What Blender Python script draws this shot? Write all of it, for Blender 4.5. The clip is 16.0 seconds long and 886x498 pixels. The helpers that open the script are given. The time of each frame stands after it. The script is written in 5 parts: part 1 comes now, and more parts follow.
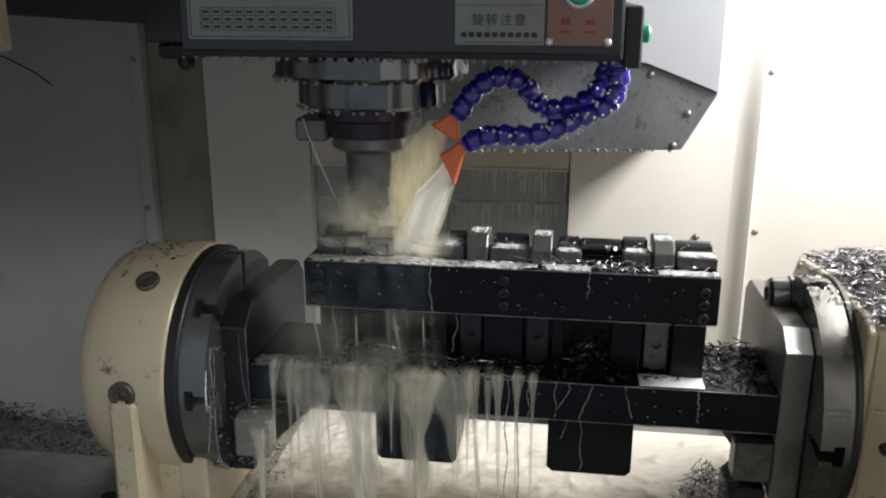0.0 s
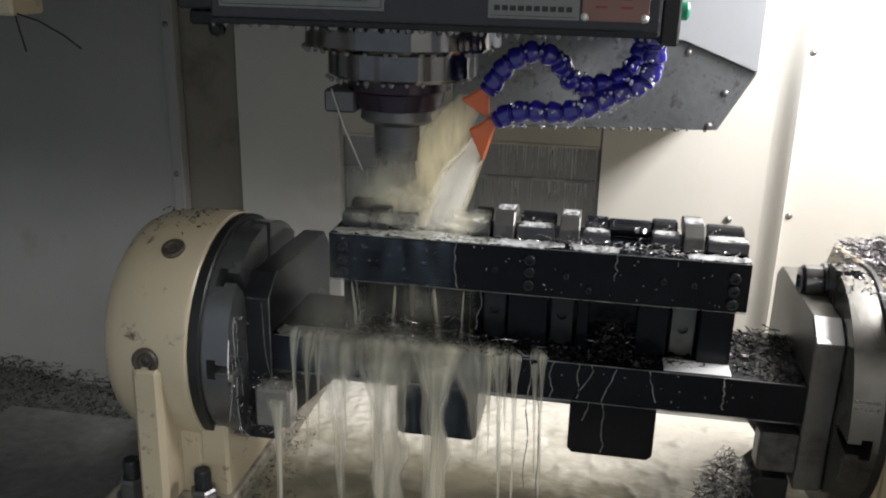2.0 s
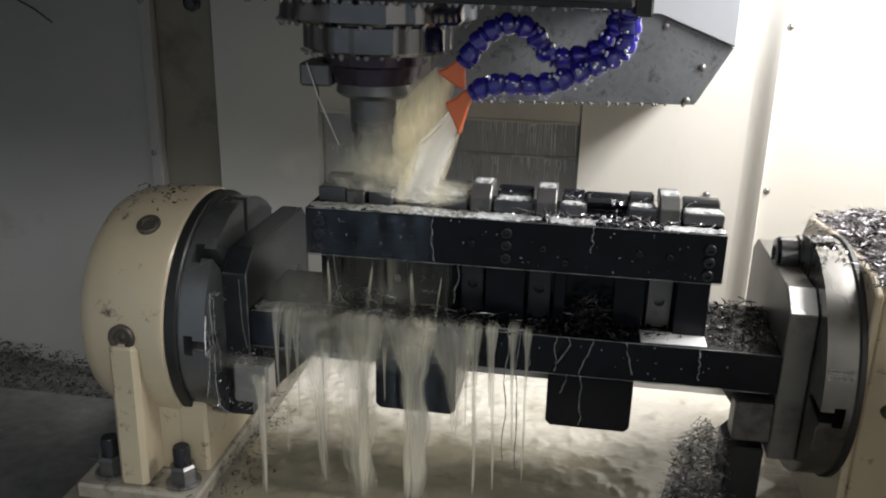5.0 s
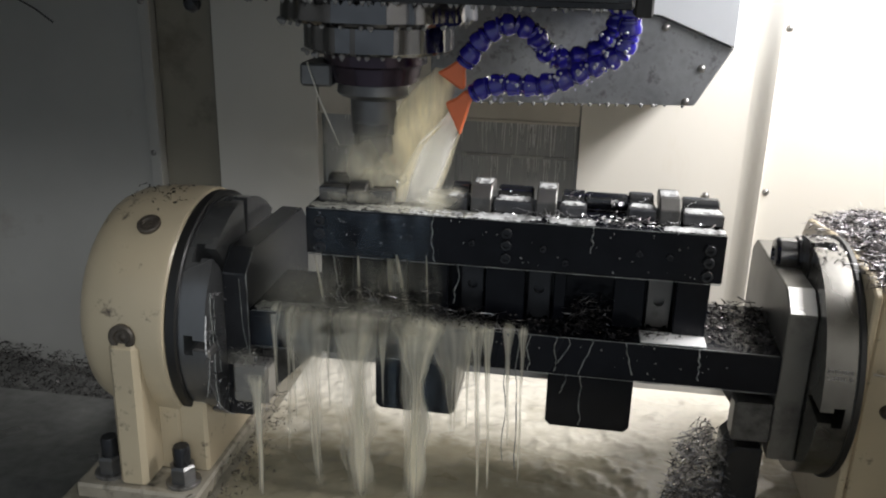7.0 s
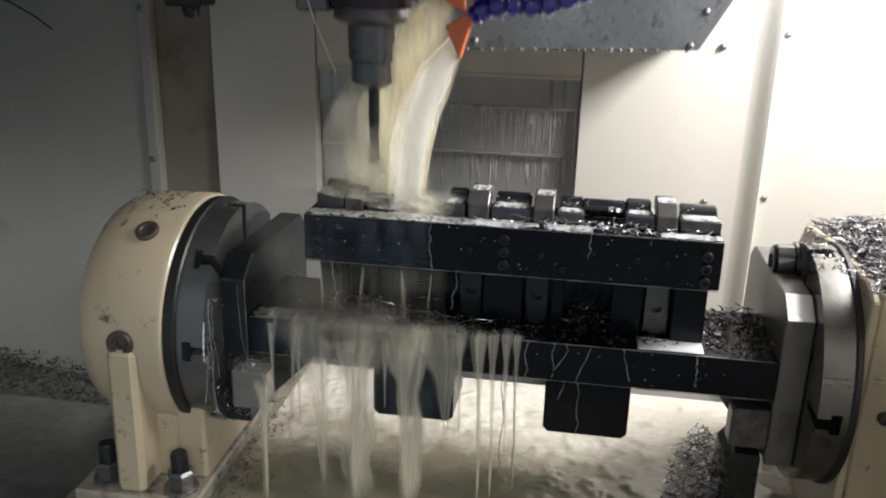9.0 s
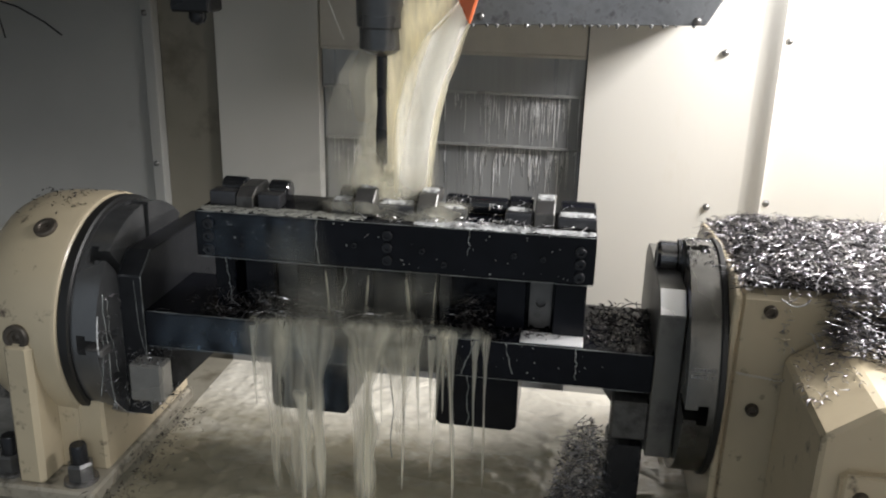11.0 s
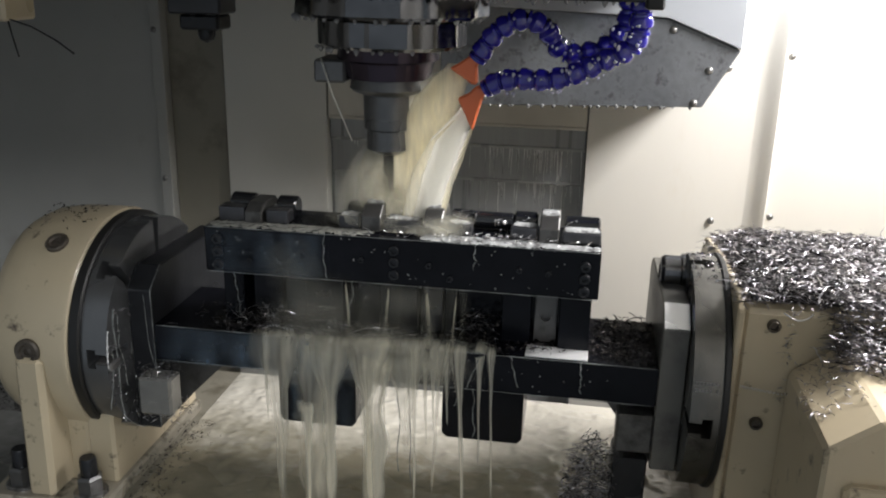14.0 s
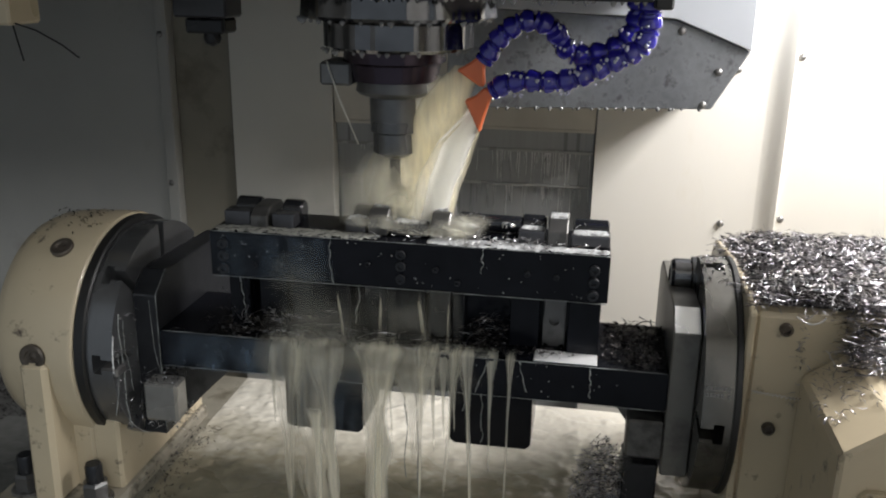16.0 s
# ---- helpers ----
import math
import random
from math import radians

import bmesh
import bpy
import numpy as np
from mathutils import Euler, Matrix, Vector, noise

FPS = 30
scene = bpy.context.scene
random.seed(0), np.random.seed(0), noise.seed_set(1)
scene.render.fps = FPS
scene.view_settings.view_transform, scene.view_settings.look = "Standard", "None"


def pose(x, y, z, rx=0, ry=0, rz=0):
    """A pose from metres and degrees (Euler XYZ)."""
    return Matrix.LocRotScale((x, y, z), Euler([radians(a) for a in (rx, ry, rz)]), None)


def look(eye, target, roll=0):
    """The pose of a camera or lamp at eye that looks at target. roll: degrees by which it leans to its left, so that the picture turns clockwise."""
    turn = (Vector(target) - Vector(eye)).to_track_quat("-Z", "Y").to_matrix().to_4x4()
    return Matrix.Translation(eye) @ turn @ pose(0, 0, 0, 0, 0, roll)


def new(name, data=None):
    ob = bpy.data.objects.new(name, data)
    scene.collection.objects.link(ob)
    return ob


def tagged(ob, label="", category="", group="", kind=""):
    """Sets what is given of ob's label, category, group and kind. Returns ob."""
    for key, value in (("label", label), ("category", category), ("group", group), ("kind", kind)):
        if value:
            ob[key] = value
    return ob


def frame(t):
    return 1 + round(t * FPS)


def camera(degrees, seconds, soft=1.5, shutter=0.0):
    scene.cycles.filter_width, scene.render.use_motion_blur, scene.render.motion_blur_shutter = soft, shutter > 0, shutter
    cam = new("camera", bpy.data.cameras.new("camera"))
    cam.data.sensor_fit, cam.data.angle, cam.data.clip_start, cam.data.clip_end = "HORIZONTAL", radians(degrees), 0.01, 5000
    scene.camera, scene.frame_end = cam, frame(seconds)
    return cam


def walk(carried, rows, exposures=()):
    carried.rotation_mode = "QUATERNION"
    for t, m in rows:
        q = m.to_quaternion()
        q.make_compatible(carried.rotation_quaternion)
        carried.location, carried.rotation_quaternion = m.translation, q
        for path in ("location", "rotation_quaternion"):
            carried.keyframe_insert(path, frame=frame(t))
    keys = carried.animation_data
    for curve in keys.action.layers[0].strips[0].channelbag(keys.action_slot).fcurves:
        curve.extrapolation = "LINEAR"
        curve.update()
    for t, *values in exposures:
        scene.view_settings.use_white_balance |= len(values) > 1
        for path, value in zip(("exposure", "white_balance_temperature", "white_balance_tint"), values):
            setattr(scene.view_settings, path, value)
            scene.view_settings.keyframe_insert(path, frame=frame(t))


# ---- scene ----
cam = camera(53.5, 16.0, soft=2.0, shutter=0.5)
# seconds, eye in metres, yaw, pitch, roll in degrees
PATH = [
    (0.0, 0.0618, -0.9208, 0.6561, 8.17, -16.51, -0.08),
    (0.5, 0.0570, -0.9198, 0.6586, 8.38, -16.79, -0.24),
    (1.0, 0.0581, -0.9144, 0.6576, 9.41, -17.61, -0.96),
    (1.5, 0.0637, -0.9097, 0.6569, 10.26, -18.14, -1.03),
    (2.0, 0.0628, -0.9082, 0.6581, 10.47, -18.40, -1.21),
    (2.5, 0.0624, -0.9088, 0.6568, 10.54, -18.28, -1.30),
    (3.0, 0.0662, -0.9070, 0.6559, 10.49, -18.21, -1.19),
    (3.5, 0.0707, -0.9046, 0.6524, 10.23, -18.44, -1.00),
    (4.0, 0.0721, -0.9056, 0.6500, 9.87, -19.06, -0.98),
    (6.5, 0.0708, -0.9116, 0.6484, 9.24, -19.65, -1.26),
    (7.0, 0.0702, -0.9109, 0.6483, 9.33, -19.45, -1.27),
    (7.5, 0.0699, -0.9109, 0.6488, 9.31, -19.29, -1.28),
    (8.0, 0.0708, -0.9114, 0.6498, 9.28, -19.20, -1.33),
    (10.5, 0.0732, -0.9119, 0.6485, 9.36, -18.91, -1.17),
    (11.0, 0.0599, -0.9182, 0.6527, 9.08, -18.84, -1.40),
    (11.5, 0.0613, -0.9202, 0.6552, 9.22, -18.65, -1.40),
    (12.0, 0.0589, -0.9232, 0.6591, 9.21, -18.52, -1.43),
    (12.5, 0.0572, -0.9270, 0.6588, 9.29, -18.23, -1.48),
    (13.0, 0.0573, -0.9298, 0.6601, 9.49, -18.06, -1.51),
    (13.5, 0.0576, -0.9260, 0.6591, 9.40, -18.01, -1.60),
    (14.0, 0.0606, -0.9280, 0.6594, 9.40, -18.07, -1.22),
    (14.5, 0.0574, -0.9304, 0.6587, 9.62, -18.11, -1.22),
    (15.0, 0.0585, -0.9295, 0.6562, 9.71, -18.16, -1.15),
    (15.5, 0.0581, -0.9239, 0.6554, 9.81, -18.08, -0.99),
    (16.0, 0.0595, -0.9190, 0.6556, 9.82, -17.79, -0.91),
]
walk(cam, [(t, pose(x, y, z, 90 + pitch, roll, yaw)) for t, x, y, z, yaw, pitch, roll in PATH])

# ---- light: one work lamp inside the machine, dim hall light and an added fill through the open door ----
world = bpy.data.worlds.new("hall_light")
world.use_nodes = True
scene.world = world
world.node_tree.nodes["Background"].inputs[0].default_value = (0.80, 0.90, 1.0, 1)
world.node_tree.nodes["Background"].inputs[1].default_value = 0.34
scene.view_settings.exposure = 0.0

lamp_data = bpy.data.lights.new("work_lamp_light", "AREA")
lamp_data.shape, lamp_data.size, lamp_data.size_y = "RECTANGLE", 0.64, 0.24
lamp_data.energy, lamp_data.color = 25.2, (1.0, 0.978, 0.975)
lamp = new("work_lamp_light", lamp_data)
lamp.matrix_world = look((0.75, 0.26, 0.92), (0.02, 0.28, 0.20))

# unseen fill lamp added outside to brighten the drum and lower walls
hall_data = bpy.data.lights.new("hall_fill_light", "AREA")
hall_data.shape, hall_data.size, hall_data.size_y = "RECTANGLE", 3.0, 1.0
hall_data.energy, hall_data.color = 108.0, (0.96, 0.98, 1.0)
hall = new("hall_fill_light", hall_data)
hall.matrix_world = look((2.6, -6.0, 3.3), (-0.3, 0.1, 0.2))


# ---- materials ----
def mat(name, color, rough=0.5, metal=0.0, var=0.25, scale=40.0, bump=0.0, bump_scale=200.0, dirt=None, dirt_amount=0.0, dirt_scale=12.0,
        coat=0.0, stretch=(1, 1, 1), rough_var=0.15, spec=0.5):
    """A surface with fine grain, a broad change of tone, dirt patches and relief."""
    m = bpy.data.materials.new(name)
    m.use_nodes = True
    nt = m.node_tree
    b = nt.nodes["Principled BSDF"]
    link = nt.links.new
    tc = nt.nodes.new("ShaderNodeTexCoord")
    mp = nt.nodes.new("ShaderNodeMapping")
    mp.inputs["Scale"].default_value = stretch
    link(tc.outputs["Object"], mp.inputs["Vector"])

    def noise_tex(sc, detail=4.0):
        n = nt.nodes.new("ShaderNodeTexNoise")
        n.inputs["Scale"].default_value, n.inputs["Detail"].default_value = sc, detail
        link(mp.outputs[0], n.inputs["Vector"])
        return n
    n1, n2 = noise_tex(scale), noise_tex(scale / 7, 3.0)
    add = nt.nodes.new("ShaderNodeMath")
    add.operation = "ADD"
    link(n1.outputs[0], add.inputs[0]), link(n2.outputs[0], add.inputs[1])
    rng = nt.nodes.new("ShaderNodeMapRange")
    rng.inputs[1].default_value, rng.inputs[2].default_value = 0.6, 1.4
    rng.inputs[3].default_value, rng.inputs[4].default_value = 1 - var, 1 + var
    link(add.outputs[0], rng.inputs[0])
    mul = nt.nodes.new("ShaderNodeVectorMath")
    mul.operation = "SCALE"
    mul.inputs[0].default_value = color[:3]
    link(rng.outputs[0], mul.inputs["Scale"])
    out = mul.outputs[0]
    if dirt:
        n3 = noise_tex(dirt_scale, 8.0)
        n3.inputs["Roughness"].default_value = 0.65
        ramp = nt.nodes.new("ShaderNodeValToRGB")
        ramp.color_ramp.elements[0].position, ramp.color_ramp.elements[1].position = 0.62 - 0.25 * dirt_amount, 0.74 - 0.2 * dirt_amount
        link(n3.outputs[0], ramp.inputs[0])
        mix = nt.nodes.new("ShaderNodeMix")
        mix.data_type = "RGBA"
        link(ramp.outputs[0], mix.inputs["Factor"]), link(out, mix.inputs["A"])
        mix.inputs["B"].default_value = (*dirt, 1)
        out = mix.outputs["Result"]
    link(out, b.inputs["Base Color"])
    r2 = nt.nodes.new("ShaderNodeMapRange")
    r2.inputs[1].default_value, r2.inputs[2].default_value = 0.3, 0.7
    r2.inputs[3].default_value, r2.inputs[4].default_value = max(0.03, rough - rough_var), min(1, rough + rough_var)
    link(n2.outputs[0], r2.inputs[0]), link(r2.outputs[0], b.inputs["Roughness"])
    b.inputs["Metallic"].default_value = metal
    b.inputs["Specular IOR Level"].default_value = spec
    b.inputs["Coat Weight"].default_value = coat
    b.inputs["Coat Roughness"].default_value = 0.08
    if bump:
        n4 = noise_tex(bump_scale, 5.0)
        bp = nt.nodes.new("ShaderNodeBump")
        bp.inputs["Strength"].default_value, bp.inputs["Distance"].default_value = bump, 0.002
        link(n4.outputs[0], bp.inputs["Height"]), link(bp.outputs[0], b.inputs["Normal"])
    return m


def fluid(name, color, density, scale=(60, 60, 6), low=0.35, high=0.65, rough=0.25):
    """Milky coolant: a lit, light-passing film with streaks and gaps."""
    m = bpy.data.materials.new(name)
    m.use_nodes = True
    nt = m.node_tree
    nt.nodes.remove(nt.nodes["Principled BSDF"])
    link = nt.links.new
    tc = nt.nodes.new("ShaderNodeTexCoord")
    mp = nt.nodes.new("ShaderNodeMapping")
    mp.inputs["Scale"].default_value = scale
    link(tc.outputs["Object"], mp.inputs["Vector"])
    n = nt.nodes.new("ShaderNodeTexNoise")
    n.inputs["Scale"].default_value, n.inputs["Detail"].default_value = 1.0, 4.0
    link(mp.outputs[0], n.inputs["Vector"])
    r = nt.nodes.new("ShaderNodeMapRange")
    r.inputs[1].default_value, r.inputs[2].default_value = low, high
    r.inputs[3].default_value, r.inputs[4].default_value = density * 0.25, density
    link(n.outputs[0], r.inputs[0])
    at = nt.nodes.new("ShaderNodeAttribute")
    at.attribute_name = "thick"
    dens = nt.nodes.new("ShaderNodeMath")
    dens.operation = "MULTIPLY"
    link(r.outputs[0], dens.inputs[0]), link(at.outputs["Fac"], dens.inputs[1])
    d = nt.nodes.new("ShaderNodeBsdfDiffuse")
    t = nt.nodes.new("ShaderNodeBsdfTranslucent")
    d.inputs["Color"].default_value = t.inputs["Color"].default_value = (*color, 1)
    half = nt.nodes.new("ShaderNodeMixShader")
    half.inputs[0].default_value = 0.6
    link(d.outputs[0], half.inputs[1]), link(t.outputs[0], half.inputs[2])
    tr = nt.nodes.new("ShaderNodeBsdfTransparent")
    mix = nt.nodes.new("ShaderNodeMixShader")
    link(dens.outputs[0], mix.inputs[0]), link(tr.outputs[0], mix.inputs[1]), link(half.outputs[0], mix.inputs[2])
    link(mix.outputs[0], nt.nodes["Material Output"].inputs["Surface"])
    return m


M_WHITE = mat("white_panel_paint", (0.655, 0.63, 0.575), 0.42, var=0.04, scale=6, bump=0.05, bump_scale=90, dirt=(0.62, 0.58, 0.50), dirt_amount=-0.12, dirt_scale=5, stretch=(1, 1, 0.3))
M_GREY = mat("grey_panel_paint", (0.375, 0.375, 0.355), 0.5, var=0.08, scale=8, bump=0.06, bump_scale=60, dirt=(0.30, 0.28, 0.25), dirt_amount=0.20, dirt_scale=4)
M_TAN = mat("brownish_panel_paint", (0.24, 0.22, 0.175), 0.5, var=0.15, scale=10, bump=0.06, dirt=(0.15, 0.13, 0.095), dirt_amount=0.3, dirt_scale=6)
M_BEIGE = mat("beige_machine_paint", (0.52, 0.44, 0.305), 0.36, var=0.08, scale=14, bump=0.10, bump_scale=70, dirt=(0.07, 0.05, 0.04), dirt_amount=0.07, dirt_scale=40, coat=0.2)
M_BLACK = mat("black_oxide_steel", (0.0055, 0.006, 0.0085), 0.18, var=0.6, scale=25, bump=0.10, bump_scale=160, spec=0.16)
M_DARK = mat("dark_wet_steel", (0.022, 0.023, 0.026), 0.3, metal=0.3, var=0.35, scale=50, bump=0.12, bump_scale=140, spec=0.4)
M_STEEL = mat("machined_steel", (0.26, 0.255, 0.25), 0.32, metal=0.8, var=0.25, scale=70, bump=0.05, bump_scale=220, dirt=(0.08, 0.07, 0.06), dirt_amount=0.25, dirt_scale=25)
M_BRIGHT = mat("polished_steel", (0.90, 0.90, 0.90), 0.22, metal=0.6, var=0.08, scale=40, bump=0.03)
M_PLATE = mat("grey_milled_plate", (0.115, 0.112, 0.108), 0.36, metal=0.6, var=0.25, scale=30, bump=0.08, bump_scale=120, dirt=(0.04, 0.038, 0.035), dirt_amount=0.3, dirt_scale=14)
M_RUBBER = mat("black_rubber", (0.012, 0.012, 0.012), 0.45, var=0.3)
M_HEAD = mat("charcoal_head_paint", (0.030, 0.031, 0.036), 0.38, var=0.2, scale=30, bump=0.05, coat=0.2)
M_COVER = mat("brushed_sheet_steel", (0.20, 0.21, 0.222), 0.42, metal=0.55, var=0.3, scale=60, bump=0.12, bump_scale=260, dirt=(0.11, 0.11, 0.118), dirt_amount=0.4, dirt_scale=60)
M_COVER_PAINT = mat("light_grey_sheet_paint", (0.42, 0.44, 0.47), 0.4, var=0.06, scale=10)
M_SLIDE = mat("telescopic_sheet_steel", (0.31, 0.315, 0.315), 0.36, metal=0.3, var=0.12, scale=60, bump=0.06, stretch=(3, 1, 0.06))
M_LIP = mat("wet_plate_lip", (0.37, 0.37, 0.36), 0.3, metal=0.2, var=0.2, scale=60)
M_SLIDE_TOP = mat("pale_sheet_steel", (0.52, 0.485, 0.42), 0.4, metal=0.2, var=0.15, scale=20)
M_HOSE = mat("blue_hose_plastic", (0.017, 0.013, 0.27), 0.08, var=0.12, coat=1.0, rough_var=0.04)
M_ORANGE = mat("orange_nozzle_plastic", (0.72, 0.16, 0.05), 0.35, var=0.1, coat=0.3)
M_LABEL = mat("off_white_label", (0.24, 0.25, 0.245), 0.4, var=0.12, scale=20, dirt=(0.2, 0.2, 0.19), dirt_amount=0.3, dirt_scale=50)
M_INK = mat("black_label_ink", (0.03, 0.03, 0.03), 0.5, var=0.1)
M_PINK = mat("faded_red_label", (0.27, 0.15, 0.125), 0.45, var=0.15, scale=25)
M_REDINK = mat("red_label_ink", (0.30, 0.04, 0.03), 0.5)
M_GREEN = mat("green_button_plastic", (0.02, 0.36, 0.20), 0.3)
M_TABLE = mat("coolant_wet_cast_iron", (0.27, 0.25, 0.20), 0.28, var=0.3, scale=22, bump=0.5, bump_scale=28, dirt=(0.16, 0.14, 0.10), dirt_amount=0.35, dirt_scale=16, coat=0.4)
M_TRAY = mat("dark_way_cover_steel", (0.17, 0.172, 0.165), 0.4, metal=0.4, var=0.4, scale=50, bump=0.3, bump_scale=90)
M_CHIP = mat("steel_chips", (0.29, 0.278, 0.295), 0.40, metal=1.0, var=0.5, scale=150)
M_CHIPDARK = mat("dark_wet_chips", (0.055, 0.05, 0.05), 0.28, metal=0.8, var=0.5, scale=150)
M_FOAM = mat("coolant_foam", (0.47, 0.48, 0.48), 0.30, var=0.2, scale=90, bump=0.15, bump_scale=60, dirt=(0.12, 0.12, 0.12), dirt_amount=0.5, dirt_scale=60)
M_JET = fluid("coolant_jet", (0.95, 0.88, 0.66), 0.95, (70, 70, 4), 0.25, 0.65)
M_JETCORE = fluid("coolant_jet_core", (0.985, 0.975, 0.92), 1.0, (40, 40, 4), 0.05, 0.42)
def foam_light_pool(name, liquid, foam):
    """Milky liquid with drifts of pale foam; the same weight paints the lit rear paler."""
    m = mat(name, liquid, 0.3, var=0.22, scale=55, bump=0.09, bump_scale=80, dirt=(0.27, 0.235, 0.165), dirt_amount=0.2, dirt_scale=40, coat=1.0, stretch=(0.6, 1, 1))
    nt = m.node_tree
    b = nt.nodes["Principled BSDF"]
    old = b.inputs["Base Color"].links[0].from_socket
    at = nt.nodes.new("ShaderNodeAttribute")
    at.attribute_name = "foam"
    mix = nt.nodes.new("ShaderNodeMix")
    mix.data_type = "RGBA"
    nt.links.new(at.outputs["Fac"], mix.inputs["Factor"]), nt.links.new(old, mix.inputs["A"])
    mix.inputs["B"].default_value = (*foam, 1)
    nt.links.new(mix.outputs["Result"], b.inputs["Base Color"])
    return m


M_POOL = foam_light_pool("milky_coolant_foam_and_light", (0.31, 0.28, 0.20), (0.80, 0.76, 0.66))
M_DISC = mat("worn_disc_steel", (0.16, 0.156, 0.145), 0.25, metal=0.85, var=0.3, scale=40, bump=0.06, bump_scale=200, dirt=(0.045, 0.04, 0.038), dirt_amount=0.3, dirt_scale=18)
M_WETPAINT = mat("wet_worn_foot_paint", (0.34, 0.31, 0.25), 0.2, var=0.25, scale=30, bump=0.2, bump_scale=60, dirt=(0.10, 0.09, 0.07), dirt_amount=0.35, dirt_scale=25, coat=0.4)
M_WETPLATE = mat("wet_dark_plate", (0.15, 0.152, 0.155), 0.2, metal=0.7, var=0.35, scale=30, bump=0.12, bump_scale=90, dirt=(0.22, 0.22, 0.22), dirt_amount=0.15, dirt_scale=20, stretch=(1, 1, 0.3), coat=0.3)
M_DRIP = mat("dull_coolant_run", (0.72, 0.72, 0.72), 0.15, var=0.3, scale=200, coat=0.3)
M_FAN = fluid("thin_coolant_fan", (0.96, 0.90, 0.72), 0.85, (60, 60, 4), 0.25, 0.7)
M_ENDPLATE = mat("milled_end_plate", (0.155, 0.15, 0.137), 0.3, metal=0.6, var=0.2, scale=30, bump=0.08, bump_scale=140, dirt=(0.10, 0.095, 0.09), dirt_amount=0.25, dirt_scale=14)
# the right panel's white, darkened to paint the head's shade on the left
M_SHADEDWHITE = mat("shaded_white_panel_paint", (0.56, 0.55, 0.51), 0.45, var=0.06, scale=6, bump=0.05, bump_scale=90, dirt=(0.44, 0.42, 0.36), dirt_amount=0.1, dirt_scale=5, stretch=(1, 1, 0.3))
M_JAW = mat("wet_grey_jaw_steel", (0.24, 0.235, 0.22), 0.3, metal=0.35, var=0.2, scale=60, bump=0.08, dirt=(0.14, 0.13, 0.11), dirt_amount=0.2, dirt_scale=30, coat=0.4)
M_PLUG = mat("rusty_screw_steel", (0.10, 0.085, 0.07), 0.45, metal=0.6, var=0.4, scale=150, bump=0.2)
M_BLANK = mat("blued_steel_blank", (0.014, 0.015, 0.018), 0.16, var=0.4, scale=60, bump=0.06, spec=0.7, coat=0.5, rough_var=0.08)
M_SPINDLE = mat("wet_dark_chrome", (0.15, 0.15, 0.155), 0.10, metal=0.95, var=0.3, scale=40, bump=0.08, bump_scale=60, rough_var=0.05)
M_NOSE = mat("purple_tinted_steel", (0.05, 0.036, 0.05), 0.3, metal=0.7, var=0.3)
M_HOLDER = mat("grey_tool_holder_steel", (0.14, 0.14, 0.14), 0.35, metal=0.7, var=0.25, scale=60)
M_WATER = mat("coolant_drop", (0.20, 0.20, 0.20), 0.07, var=0.1, coat=0.6)
M_GLINT = mat("pale_glint_drop", (0.42, 0.42, 0.55), 0.05, var=0.1, coat=1.0)
M_CHIPMID = mat("grey_steel_chips", (0.38, 0.37, 0.38), 0.28, metal=0.9, var=0.4, scale=150)
M_TRICKLE = mat("pale_coolant_trickle", (0.22, 0.23, 0.225), 0.12, var=0.3, scale=200, coat=0.8)
M_SKIM = mat("thin_milky_skim", (0.27, 0.27, 0.24), 0.14, var=0.4, scale=70, bump=0.1, dirt=(0.05, 0.055, 0.06), dirt_amount=0.3, dirt_scale=50, coat=0.6)
M_BLOCK = mat("grey_oxide_steel", (0.055, 0.055, 0.06), 0.26, metal=0.5, var=0.35, scale=60, bump=0.08, bump_scale=120, coat=0.3)
M_WIRE = mat("bright_wiry_chips", (0.62, 0.61, 0.62), 0.32, metal=0.8, var=0.4, scale=150)
M_FILM = fluid("coolant_film_blue", (0.36, 0.47, 0.60), 0.34, (30, 30, 3), 0.30, 0.66)
M_FALL = fluid("falling_coolant", (0.97, 0.93, 0.79), 0.92, (26, 26, 5), 0.25, 0.70)
M_HAZE = fluid("coolant_haze", (0.97, 0.93, 0.76), 0.56, (22, 22, 5), 0.25, 0.72)
M_SPLASH = fluid("coolant_splash", (0.985, 0.95, 0.80), 0.72, (40, 40, 20), 0.30, 0.66)
M_MIST = fluid("coolant_mist", (0.98, 0.94, 0.80), 0.31, (26, 26, 16), 0.36, 0.70)


# ---- mesh helpers, all in world metres ----
def bm_box(x0, x1, y0, y1, z0, z1, bevel=0.0015, seg=1):
    bm = bmesh.new()
    bmesh.ops.create_cube(bm, size=1, matrix=Matrix.LocRotScale(((x0 + x1) / 2, (y0 + y1) / 2, (z0 + z1) / 2), None, (x1 - x0, y1 - y0, z1 - z0)))
    if bevel:
        bmesh.ops.bevel(bm, geom=bm.edges[:], offset=bevel, segments=seg, affect="EDGES", profile=0.6)
    return bm


